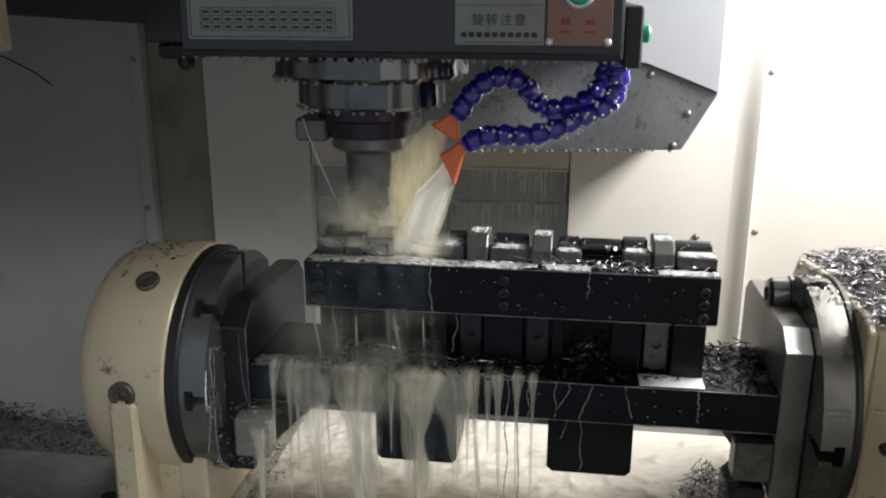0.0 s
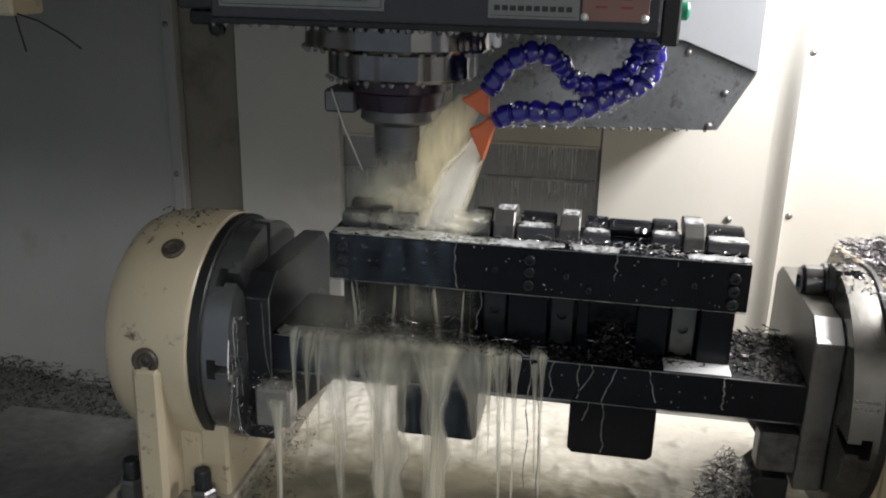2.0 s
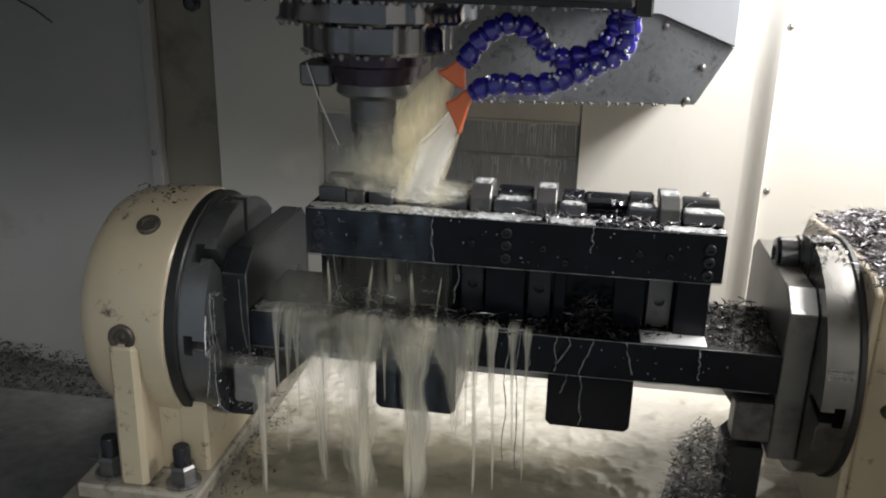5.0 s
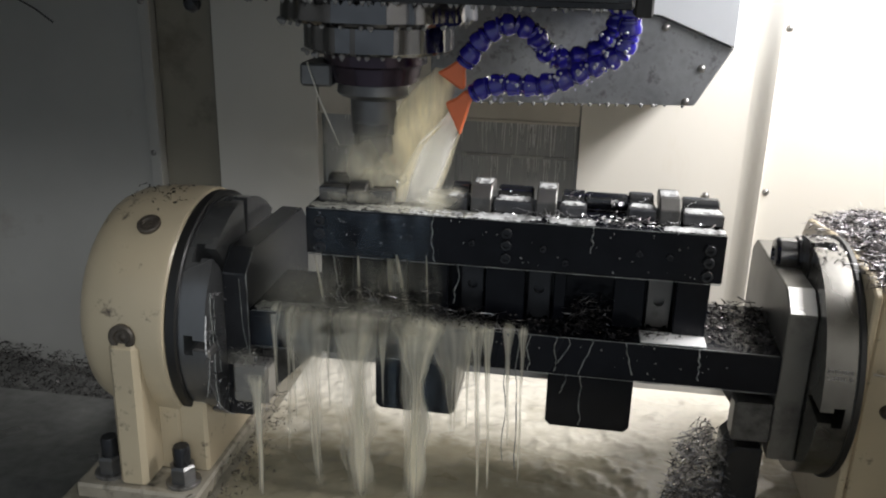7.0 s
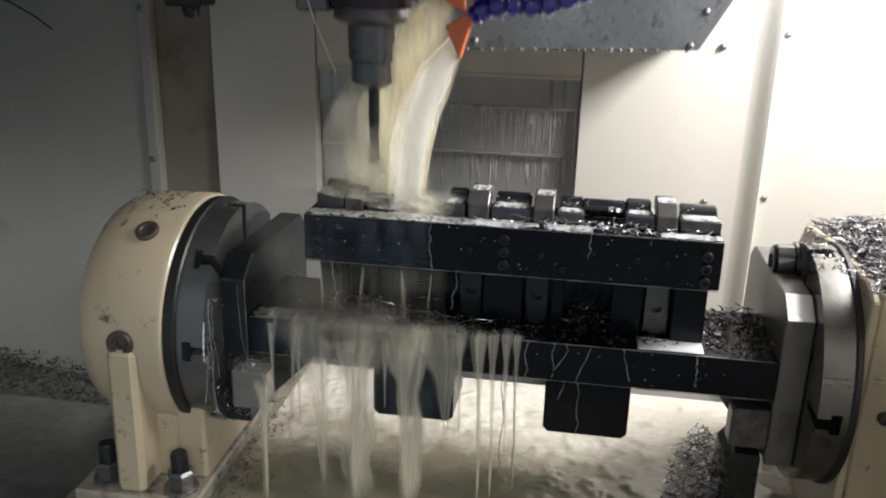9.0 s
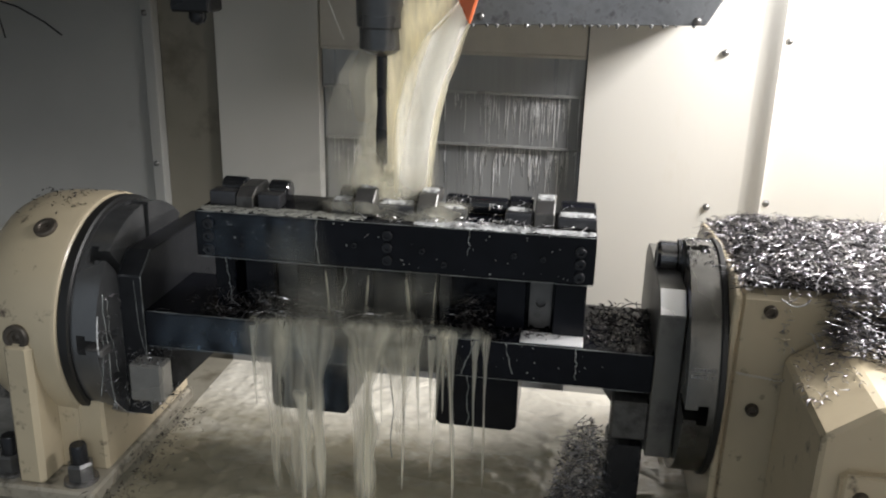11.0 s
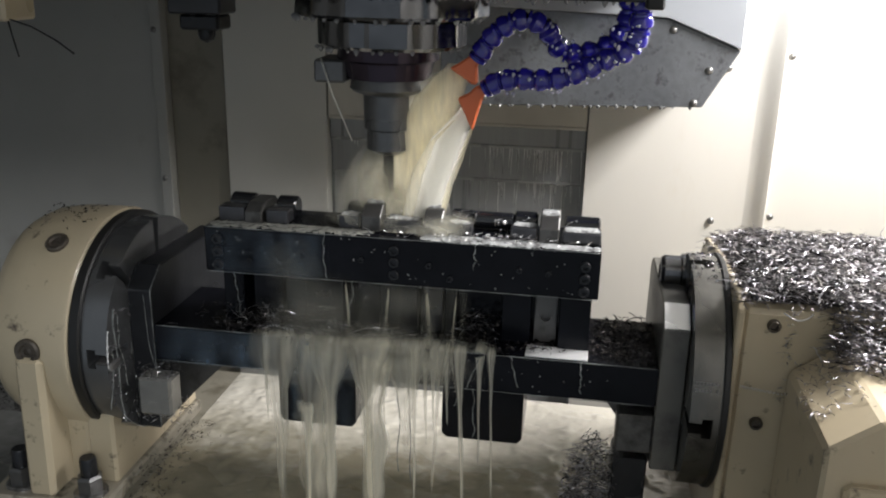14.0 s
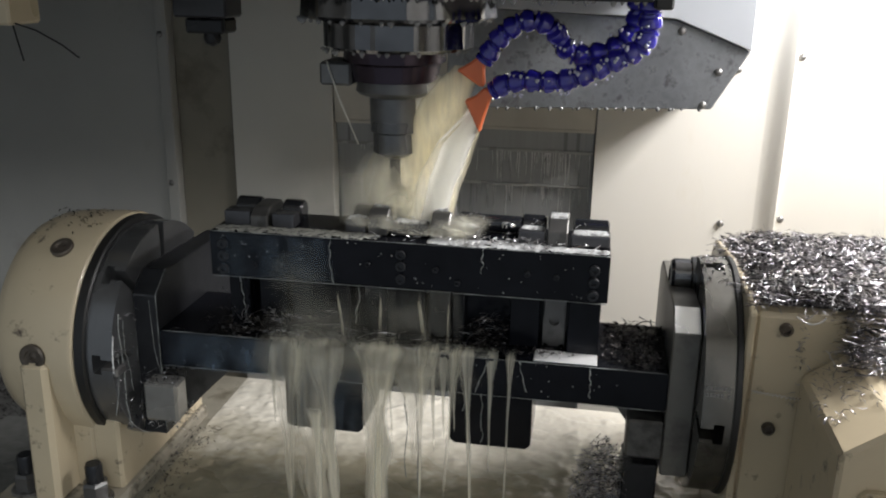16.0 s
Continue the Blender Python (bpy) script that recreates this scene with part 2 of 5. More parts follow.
def bm_lathe(profile, centre, axis="z", seg=48, ribs=0):
    """profile: (distance along the axis, radius) from end to end; a zero radius closes it."""
    bm = bmesh.new()
    rings = []
    for a, r in profile:
        ring = []
        for k in range(seg):
            q = r * (1 + 0.014 * math.cos(ribs * 2 * math.pi * k / seg)) if ribs else r
            c, s = q * math.cos(2 * math.pi * k / seg), q * math.sin(2 * math.pi * k / seg)
            p = {"x": (a, c, s), "y": (c, a, s), "z": (c, s, a)}[axis]
            ring.append(bm.verts.new(Vector(p) + Vector(centre)))
        rings.append(ring)
    for a, b in zip(rings, rings[1:]):
        for k in range(seg):
            f = bm.faces.new((a[k], a[(k + 1) % seg], b[(k + 1) % seg], b[k]))
            f.smooth = True
    bm.faces.new(rings[0][::-1]), bm.faces.new(rings[-1])
    bmesh.ops.recalc_face_normals(bm, faces=bm.faces)
    for e in bm.edges:
        if len(e.link_faces) == 2 and e.calc_face_angle(0) > radians(32):
            e.smooth = False
    return bm


def bm_prism(poly, axis, a, b, bevel=0.0015):
    """poly in the two other axes (x: y,z; y: x,z; z: x,y), drawn out from a to b."""
    bm = bmesh.new()
    at = {"x": lambda p, c: (c, p[0], p[1]), "y": lambda p, c: (p[0], c, p[1]), "z": lambda p, c: (p[0], p[1], c)}[axis]
    lo, hi = [bm.verts.new(at(p, a)) for p in poly], [bm.verts.new(at(p, b)) for p in poly]
    n = len(poly)
    bm.faces.new(lo), bm.faces.new(hi[::-1])
    for k in range(n):
        bm.faces.new((lo[k], hi[k], hi[(k + 1) % n], lo[(k + 1) % n]))
    bmesh.ops.recalc_face_normals(bm, faces=bm.faces)
    if bevel:
        bmesh.ops.bevel(bm, geom=bm.edges[:], offset=bevel, segments=1, affect="EDGES", profile=0.6)
    return bm


def bm_tube(points, radii, seg=10):
    """A closed tube along points with a radius at each."""
    bm = bmesh.new()
    thick = bm.verts.layers.float.new("thick")
    rings = []
    pts = [Vector(p) for p in points]
    for i, p in enumerate(pts):
        d = (pts[min(i + 1, len(pts) - 1)] - pts[max(i - 1, 0)]).normalized()
        q = d.to_track_quat("Z", "Y")
        rings.append([bm.verts.new(p + q @ Vector((radii[i] * math.cos(2 * math.pi * k / seg), radii[i] * math.sin(2 * math.pi * k / seg), 0))) for k in range(seg)])
    for a, b in zip(rings, rings[1:]):
        for k in range(seg):
            bm.faces.new((a[k], a[(k + 1) % seg], b[(k + 1) % seg], b[k])).smooth = True
    bm.faces.new(rings[0][::-1]), bm.faces.new(rings[-1])
    for v in bm.verts:
        v[thick] = 0.8
    return bm


def joined(*parts):
    out = bmesh.new()
    for p in parts:
        me = bpy.data.meshes.new("tmp")
        p.to_mesh(me)
        p.free()
        out.from_mesh(me)
        bpy.data.meshes.remove(me)
    return out


ORIGIN = {}
TABLE_THINGS, HEAD_THINGS = [], []


def thing(name, origin, label, category, group="", rides=None):
    """A thing's Empty at its base. rides: the list of things that it moves with."""
    ob = new(name)
    ob.empty_display_size = 0.02
    ob.location = origin
    ORIGIN[ob.name] = Vector(origin)
    tagged(ob, label, category, group)
    if rides is not None:
        rides.append(ob)
    return ob


def part(name, bm, material, parent, label=""):
    """One mesh under a thing or a part, from a mesh in world metres."""
    o = ORIGIN[parent.name]
    bm.transform(Matrix.Translation(-o))
    me = bpy.data.meshes.new(name)
    bm.to_mesh(me)
    bm.free()
    me.materials.append(material)
    ob = new(name, me)
    ob.parent = parent
    ORIGIN[ob.name] = o
    return tagged(ob, label)


def solo(name, bm, material, label, category, origin=None, group="", kind="", rides=None):
    """A thing of one mesh."""
    if origin is None:
        cs = [v.co for v in bm.verts]
        origin = (sum(c.x for c in cs) / len(cs), sum(c.y for c in cs) / len(cs), min(c.z for c in cs))
    bm.transform(Matrix.Translation(-Vector(origin)))
    me = bpy.data.meshes.new(name)
    bm.to_mesh(me)
    bm.free()
    me.materials.append(material)
    ob = new(name, me)
    ob.location = origin
    ORIGIN[ob.name] = Vector(origin)
    tagged(ob, label, category, group, kind)
    if rides is not None:
        rides.append(ob)
    return ob


def structure(name, bm, material, label=""):
    ob = solo(name, bm, material, label, "", kind="structure", origin=(0, 0, 0))
    return ob



# ---- enclosure ----
BY = 0.637  # face of the back wall
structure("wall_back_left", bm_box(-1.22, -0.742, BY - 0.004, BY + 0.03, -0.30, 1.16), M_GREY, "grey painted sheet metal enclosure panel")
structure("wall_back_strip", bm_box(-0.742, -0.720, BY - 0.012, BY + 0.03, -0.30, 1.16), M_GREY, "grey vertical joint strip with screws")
structure("wall_back_brownish", bm_box(-0.720, -0.607, BY + 0.012, BY + 0.03, -0.30, 1.16), M_TAN, "darker brownish recessed sheet metal panel")
structure("wall_back_white_left", bm_box(-0.607, -0.411, BY, BY + 0.03, -0.30, 1.16), M_SHADEDWHITE, "white painted column cover panel")
structure("wall_back_white_right", bm_box(0.068, 0.262, BY, BY + 0.03, -0.30, 1.16, 0), M_WHITE, "white painted column cover panel")
structure("wall_back_cream", bm_box(0.262, 0.348, BY, BY + 0.03, -0.30, 1.16, 0), M_WHITE, "cream white sheet metal panel")
seam = bm_prism([(0.348, BY + 0.03), (0.348, BY), (0.353, BY - 0.001), (0.359, BY - 0.0035), (0.365, BY - 0.0075), (0.371, BY - 0.0125), (0.377, BY - 0.0165), (0.3805, BY - 0.018), (0.382, BY - 0.017), (0.382, BY + 0.03)], "z", -0.30, 1.16, 0)
for f in seam.faces:
    f.smooth = len(f.verts) == 4
for e in seam.edges:
    e.smooth = e.calc_face_angle(0) < radians(40)
structure("wall_back_seam", seam, M_WHITE, "rounded fold of the cream panel joint")
structure("wall_back_right", bm_box(0.382, 1.22, BY - 0.004, BY + 0.03, -0.30, 1.16), M_WHITE, "cream white sheet metal panel")
structure("wall_back_core", bm_box(-0.45, 0.10, BY + 0.10, BY + 0.12, -0.30, 1.16), M_TRAY)
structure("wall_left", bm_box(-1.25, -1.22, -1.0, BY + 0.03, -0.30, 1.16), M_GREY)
structure("wall_right", bm_box(1.22, 1.25, -1.0, BY + 0.03, -0.30, 1.16), M_WHITE)
# unseen ceiling set low, two unseen panels added to keep hall light out
structure("ceiling", bm_box(-1.25, 1.25, -0.60, BY + 0.03, 1.16, 1.19), M_GREY)
structure("header_shade_panel", bm_box(-1.25, 1.25, -0.60, -0.57, 0.76, 1.16), M_GREY, "unseen grey panel added to shade the upper walls")
structure("right_shade_panel", bm_box(0.28, 1.25, -0.60, -0.57, -0.30, 0.76), M_GREY, "unseen grey panel added to shade the rotary table")
structure("floor", bm_box(-1.25, 1.25, -1.0, BY + 0.03, -0.33, -0.30), M_TRAY, "dark wet chip tray")


def bm_screw_y(x, y, z, r=0.006):
    return bm_lathe([(0.004, r), (0.0, r), (-0.002, r * 0.85), (-0.0035, r * 0.5), (-0.004, 0.0005)], (x, y, z), "y", 14)


for x, z in ((0.393, 0.246), (0.393, 0.523), (0.393, 0.80), (0.294, 0.232), (0.294, 0.50), (-0.734, 0.25), (-0.734, 0.53)):
    solo("panel_screw", bm_screw_y(x, BY - (0.012 if x < 0 else 0.004), z), M_STEEL, "domed steel screw in the enclosure panel", "screw", group="panel screws")

# ---- column slide cover ----
# plates: lower edge, upper edge, depth
slide = thing("column_slide_cover", (-0.17, BY + 0.02, -0.3), "dark telescopic steel cover of the column with coolant drips", "way cover")
PLATES = []
for k, (z0, z1, y) in enumerate(((0.341, 0.95, 0.640), (0.339, 0.62, 0.652), (0.273, 0.50, 0.664), (-0.29, 0.37, 0.676))):
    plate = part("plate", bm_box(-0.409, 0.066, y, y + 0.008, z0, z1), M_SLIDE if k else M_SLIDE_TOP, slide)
    if k < 3:
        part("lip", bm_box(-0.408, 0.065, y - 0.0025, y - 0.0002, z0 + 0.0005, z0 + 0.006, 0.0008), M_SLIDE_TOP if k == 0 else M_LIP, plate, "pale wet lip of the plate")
    rn = random.Random(k + 60)
    if k > 1:
        runs, top = [], 0.374 if k == 2 else 0.313
        for _ in range(130):
            x = -0.40 + 0.46 * rn.random() if rn.random() < 0.5 else min(0.06, max(-0.4, rn.gauss(-0.02, 0.05)))
            n = 0.012 + 0.085 * rn.random() ** 1.4
            z = top - 0.02 * rn.random() ** 3
            r = rn.uniform(0.0006, 0.0013)
            dx = [rn.uniform(-0.0012, 0.0012) for _ in range(3)]
            runs.append(bm_tube([(x, y - 0.0002, z), (x + dx[0], y - 0.0004, z - n * 0.4), (x + dx[1], y - 0.0004, z - n * 0.75), (x + dx[2], y - 0.0003, z - n)], [r * 0.6, r, r * 0.8, r * 0.5], 5))
        tagged(part("drips", joined(*runs), M_DRIP, plate, "pale runs of coolant"), kind="stuff")
    PLATES.append(plate)

# ---- machine table and way covers ----
table = thing("machine_table", (0.2, 0.05, -0.09), "cast iron machine table flooded with milky coolant", "machine table", rides=TABLE_THINGS)
part("table_top", bm_box(-0.52, 0.95, -0.24, 0.337, -0.06, 0.0, 0.003), M_TABLE, table)
part("table_base", bm_box(-0.50, 0.93, -0.20, 0.30, -0.09, -0.062, 0.003), M_TRAY, table)


def bm_pool(x0, x1, y0, y1, z, nx, ny, height, cell, seed):
    """A lumpy sheet of coolant and foam."""
    bm = bmesh.new()
    rows = []
    for j in range(ny + 1):
        row = []
        for i in range(nx + 1):
            x, y = x0 + (x1 - x0) * i / nx, y0 + (y1 - y0) * j / ny
            p = Vector((x / cell + seed, y / cell, seed))
            h = max(0.0, noise.fractal(p, 0.9, 2.0, 4)) * height + abs(noise.noise(p * 0.35)) * height * 0.6
            edge = min(1, i / 3, (nx - i) / 3, j / 3, (ny - j) / 3)
            row.append(bm.verts.new((x, y, z + 0.0008 + h * edge)))
        rows.append(row)
    for a, b in zip(rows, rows[1:]):
        for i in range(nx):
            bm.faces.new((a[i], a[i + 1], b[i + 1], b[i])).smooth = True
    return bm


pool = bm_pool(-0.335, 0.375, -0.235, 0.333, 0.0, 240, 190, 0.0034, 0.026, 3.1)
foam_and_light = pool.verts.layers.float.new("foam")
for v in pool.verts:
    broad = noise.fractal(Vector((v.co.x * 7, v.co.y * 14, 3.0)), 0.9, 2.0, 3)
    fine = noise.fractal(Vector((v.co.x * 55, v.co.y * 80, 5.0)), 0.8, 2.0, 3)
    # foam rises to the back, painting in the lit rear and the fixture's shade
    v[foam_and_light] = min(1, max(0, 0.5 + (v.co.y - 0.165) * 6.5 + 0.45 * broad + 0.28 * fine))
    v.co.z += 0.0016 * v[foam_and_light] * max(0, fine) if v.co.y < 0.32 else 0
solo("coolant_pool", pool, M_POOL, "milky coolant and foam on the table, its lit rear painted paler", "coolant", kind="stuff", rides=TABLE_THINGS)
solo("saddle", bm_box(-0.45, 0.60, -0.20, 0.30, -0.30, -0.095, 0.004), M_TRAY, "dark saddle below the table", "saddle")
way = thing("way_cover", (-0.8, 0.1, -0.3), "dark telescopic steel way cover wet with coolant", "way cover")
part("cover_plate", bm_prism([(-0.30, -0.29), (0.32, -0.29), (0.32, -0.13), (0.05, -0.10), (-0.30, -0.15)], "x", -1.21, -0.62, 0.003), M_TRAY, way)
part("cover_plate", bm_prism([(-0.31, -0.29), (0.33, -0.29), (0.33, -0.115), (0.05, -0.085), (-0.31, -0.135)], "x", -0.93, -0.50, 0.003), M_TRAY, way)

AX, AZ = 0.08, 0.199  # the turning axis, along x


def bm_slotted(x0, x1, r, width, depth, angles, seg=120):
    """A disc along x whose rim is notched at the angles (degrees)."""
    poly = []
    half = math.degrees(width / 2 / r)
    for k in range(seg):
        a = 360 * k / seg
        if any(abs((a - b + 180) % 360 - 180) < half for b in angles):
            continue
        poly.append((a, r))
    for b in angles:
        inner = math.degrees(width / 2 / (r - depth))
        poly += [(b - half, r), (b - half + 0.001, r - depth), (b + half - 0.001, r - depth), (b + half, r)]
    poly.sort()
    return bm_prism([(AX + q * math.cos(radians(a)), AZ + q * math.sin(radians(a))) for a, q in poly], "x", x0, x1, 0)


def rounded(bm, limit=25):
    """Smooth faces with sharp corners kept."""
    for f in bm.faces:
        f.smooth = len(f.verts) == 4
    for e in bm.edges:
        if len(e.link_faces) == 2 and e.calc_face_angle(0) > radians(limit):
            e.smooth = False
    return bm


SLOTS = [-2 + 45 * k for k in range(8)]


def bm_bolt_z(x, y, z, r=0.0185):
    """Washer, hex nut and stud end on an upright axis."""
    parts = [bm_lathe([(0, 0.003), (0, r * 1.12), (0.003, r * 1.12), (0.004, r * 1.05), (0.004, 0.003)], (x, y, z), "z", 28),
             bm_lathe([(0.004, 0.003), (0.004, r * 0.86), (0.023, r * 0.88), (0.026, r * 0.72), (0.026, 0.003)], (x, y, z), "z", 6),
             bm_lathe([(0.025, 0.002), (0.025, 0.0105), (0.047, 0.0105), (0.050, 0.009), (0.050, 0.001)], (x, y, z), "z", 18)]
    return parts


def bolt(x, y, z):
    b = thing("stud_nut", (x, y, z), "steel stud with hex nut and washer on the foot", "nut", group="clamping nuts", rides=TABLE_THINGS)
    w, n, s = bm_bolt_z(x, y, z)
    part("washer", w, M_STEEL, b)
    part("hex_nut", n, M_HOLDER, b)
    part("stud", s, M_DARK, b)


def bm_plug(x, angle, radius, size=0.014):
    """A hollow screw plug on the drum, pointing outward from the axis."""
    bm = bm_lathe([(-0.01, size), (0.003, size), (0.0045, size * 0.85), (0.004, size * 0.6), (0.0015, size * 0.5), (0.0014, size * 0.3), (-0.0, size * 0.28), (0.0012, 0.0005)], (0, 0, 0), "z", 28)
    d = Vector((0, math.cos(radians(angle)), math.sin(radians(angle))))
    bm.transform(Matrix.Translation(Vector((x, AX, AZ)) + d * radius) @ d.to_track_quat("Z", "X").to_matrix().to_4x4())
    return bm


# ---- tailstock support with its face disc ----
sup = thing("tailstock_support", (-0.43, AX, 0.0), "beige cast iron tailstock support with chipped paint", "tailstock", rides=TABLE_THINGS)
part("drum", bm_lathe([(-0.500, 0.02), (-0.500, 0.108), (-0.497, 0.122), (-0.488, 0.134), (-0.470, 0.143), (-0.445, 0.147), (-0.388, 0.149), (-0.383, 0.1475), (-0.381, 0.145), (-0.381, 0.02)], (0, AX, AZ), "x", 96), M_BEIGE, sup)
part("seal_ring", bm_lathe([(-0.381, 0.02), (-0.381, 0.1435), (-0.379, 0.1455), (-0.369, 0.1455), (-0.367, 0.143), (-0.367, 0.02)], (0, AX, AZ), "x", 96), M_RUBBER, sup, "black rubber seal ring")
disc = part("face_disc", rounded(joined(bm_slotted(-0.367, -0.360, 0.1395, 0.02, 0.001, []), bm_slotted(-0.360, -0.349, 0.1395, 0.024, 0.05, SLOTS), bm_slotted(-0.349, -0.335, 0.1395, 0.013, 0.05, SLOTS))), M_WETPLATE, sup, "dark machined disc with radial slots")
part("slot_nut", bm_box(-0.352, -0.330, -0.058, -0.036, 0.188, 0.199, 0.002), M_STEEL, sup, "bright steel slot nut")
part("foot", bm_box(-0.500, -0.345, -0.088, 0.20, 0.0, 0.020, 0.003), M_WETPAINT, sup)
part("pedestal", bm_prism([(-0.035, 0.018), (0.20, 0.018), (0.20, 0.10), (0.16, 0.14), (0.0, 0.14), (-0.035, 0.11)], "x", -0.455, -0.386, 0.003), M_BEIGE, sup)
part("web", bm_prism([(-0.080, 0.018), (-0.01, 0.018), (0.0, 0.19), (-0.076, 0.205)], "x", -0.447, -0.411, 0.006), M_BEIGE, sup)
part("leg", bm_prism([(-0.034, 0.018), (0.20, 0.018), (0.20, 0.10), (-0.034, 0.118)], "x", -0.388, -0.352, 0.004), M_BEIGE, sup)
part("screw_plug", bm_plug(-0.421, 122, 0.148), M_PLUG, sup, "rusty hollow screw plug")
part("screw_plug", bm_plug(-0.430, 175.5, 0.148, 0.016), M_PLUG, sup, "rusty hollow screw plug")
for x, y in ((-0.374, -0.060), (-0.468, -0.057)):
    bolt(x, y, 0.0205)

# ---- rotary table ----
rot = thing("rotary_table", (0.5, AX, 0.0), "beige cast iron rotary table covered with steel chips", "rotary table", rides=TABLE_THINGS)
part("body", bm_prism([(-0.03, 0.0), (0.285, 0.0), (0.285, 0.27), (0.262, 0.302), (0.14, 0.322), (-0.012, 0.328), (-0.03, 0.320)], "x", 0.382, 0.92, 0.004), M_BEIGE, rot)
part("front_flange", bm_prism([(-0.036, 0.0), (0.290, 0.0), (0.290, 0.272), (0.258, 0.312), (0.142, 0.328), (-0.010, 0.333), (-0.036, 0.320)], "x", 0.3735, 0.3815, 0.002), M_BEIGE, rot)
part("motor_housing", bm_prism([(0.433, 0.0), (0.433, 0.255), (0.478, 0.288), (0.90, 0.288), (0.90, 0.0)], "y", -0.195, -0.031, 0.004), M_BEIGE, rot)
part("access_lid", bm_box(0.452, 0.88, -0.200, -0.1955, 0.03, 0.225, 0.006), M_BEIGE, rot)


def bm_socket(x, y, z, r=0.007):
    return bm_lathe([(0.004, r), (-0.004, r), (-0.006, r * 0.85), (-0.006, r * 0.55), (-0.002, r * 0.5), (-0.002, 0.0005)], (x, y, z), "y", 20)


for x, y, z in ((0.412, -0.031, 0.305), (0.408, -0.031, 0.19), (0.472, -0.200, 0.200), (0.472, -0.200, 0.06)):
    part("socket_screw", bm_socket(x, y, z), M_PLUG, rot, "dark socket head screw")
part("seal_ring", bm_lathe([(0.366, 0.02), (0.366, 0.1385), (0.3675, 0.140), (0.372, 0.140), (0.3733, 0.1385), (0.3733, 0.02)], (0, AX, AZ), "x", 96), M_RUBBER, rot, "black rubber seal ring")
RS = [4, 94, 184, 274]
right_disc = part("face_disc", rounded(joined(bm_slotted(0.359, 0.366, 0.137, 0.02, 0.001, []), bm_slotted(0.348, 0.359, 0.137, 0.024, 0.05, RS), bm_slotted(0.3345, 0.348, 0.137, 0.013, 0.05, RS))), M_DISC, rot, "worn steel disc with radial slots")

marks = [bm_box(0.3372 + 0.0036 * k, 0.3398 + 0.0036 * k, AX - 0.1372 * math.cos(a) - 0.0008, AX - 0.1372 * math.cos(a) + 0.002, AZ + 0.137 * math.sin(a) - 0.0016, AZ + 0.137 * math.sin(a) + 0.0016, 0) for a in (radians(14.5), radians(17.5)) for k in range(7) if (k, a) != (5, radians(14.5))]
part("engraving", joined(*marks), M_STEEL, right_disc, "row of small pale engraved marks")

# ---- fixture cradle ----
fix = thing("fixture_cradle", (0.0, AX, AZ), "black steel machining fixture wet with coolant between the face discs", "fixture", rides=TABLE_THINGS)
part("top_plate", bm_box(-0.230, 0.230, 0.0, 0.095, 0.306, 0.360, 0.0015, 2), M_BLACK, fix)
part("base_bar", bm_box(-0.304, 0.304, 0.0, 0.14, 0.182, 0.228, 0.0015, 2), M_BLACK, fix)
part("rear_wall", bm_box(-0.222, 0.222, 0.062, 0.088, 0.228, 0.306, 0.001), M_BLACK, fix)
for x0, x1, y in ((-0.222, -0.196, 0.03), (-0.186, -0.150, 0.036), (-0.118, -0.070, 0.03), (-0.027, 0.019, 0.034), (0.052, 0.066, 0.042), (0.120, 0.155, 0.040), (0.188, 0.224, 0.030)):
    part("upright", bm_box(x0, x1, y, 0.0615, 0.2285, 0.3055, 0.001), M_BLACK, fix)


def bm_strap(x0, x1, y, z0, z1, hole_z, r=0.006):
    """An upright plate with a round hole in it."""
    bm = bmesh.new()
    cx = (x0 + x1) / 2
    n = 20
    outer, inner, deep = [], [], []
    for k in range(n):
        a = 2 * math.pi * (k + 0.5) / n
        c, s = math.cos(a), math.sin(a)
        f = min((x1 - x0) / 2 / max(abs(c), 1e-6), ((z1 if s > 0 else -z0) - (hole_z if s > 0 else -hole_z)) / max(abs(s), 1e-6))
        outer.append(bm.verts.new((cx + f * c, y, hole_z + f * s)))
        inner.append(bm.verts.new((cx + r * c, y, hole_z + r * s)))
        deep.append(bm.verts.new((cx + r * c, y + 0.006, hole_z + r * s)))
    for k in range(n):
        j = (k + 1) % n
        bm.faces.new((outer[k], outer[j], inner[j], inner[k])), bm.faces.new((inner[k], inner[j], deep[j], deep[k]))
    bm.faces.new(deep)
    return joined(bm, bm_box(x0, x1, y + 0.0062, y + 0.012, z0, z1, 0.0005), bm_box(x0, x0 + 0.0012, y, y + 0.006, z0, z1, 0), bm_box(x1 - 0.0012, x1, y, y + 0.006, z0, z1, 0))


for x, hz in ((0.172, 0.262), (0.035, 0.266), (-0.135, 0.264), (-0.043, 0.266)):
    part("locating_strap", bm_strap(x - 0.013, x + 0.013, 0.047, 0.230, 0.305, hz), M_PLATE if x > 0.1 else M_DARK, fix, "grey plate with a round hole")
for x in (-0.158, 0.052):
    part("lower_block", bm_prism([(x, 0.101), (x + 0.006, 0.095), (x + 0.094, 0.095), (x + 0.100, 0.101), (x + 0.100, 0.1815), (x, 0.1815)], "y", 0.034, 0.12, 0.001), M_BLACK, fix)
part("shim_plate", bm_box(0.150, 0.196, 0.05, 0.11, 0.174, 0.1815, 0.001), M_DARK, fix)
# pale pad added in place of the wall's reflection on the wet bar
part("wall_reflection_pad", bm_box(0.152, 0.224, 0.003, 0.034, 0.2285, 0.2305, 0.0006), M_BRIGHT, fix, "pale pad painting the white wall's reflection on the bar")
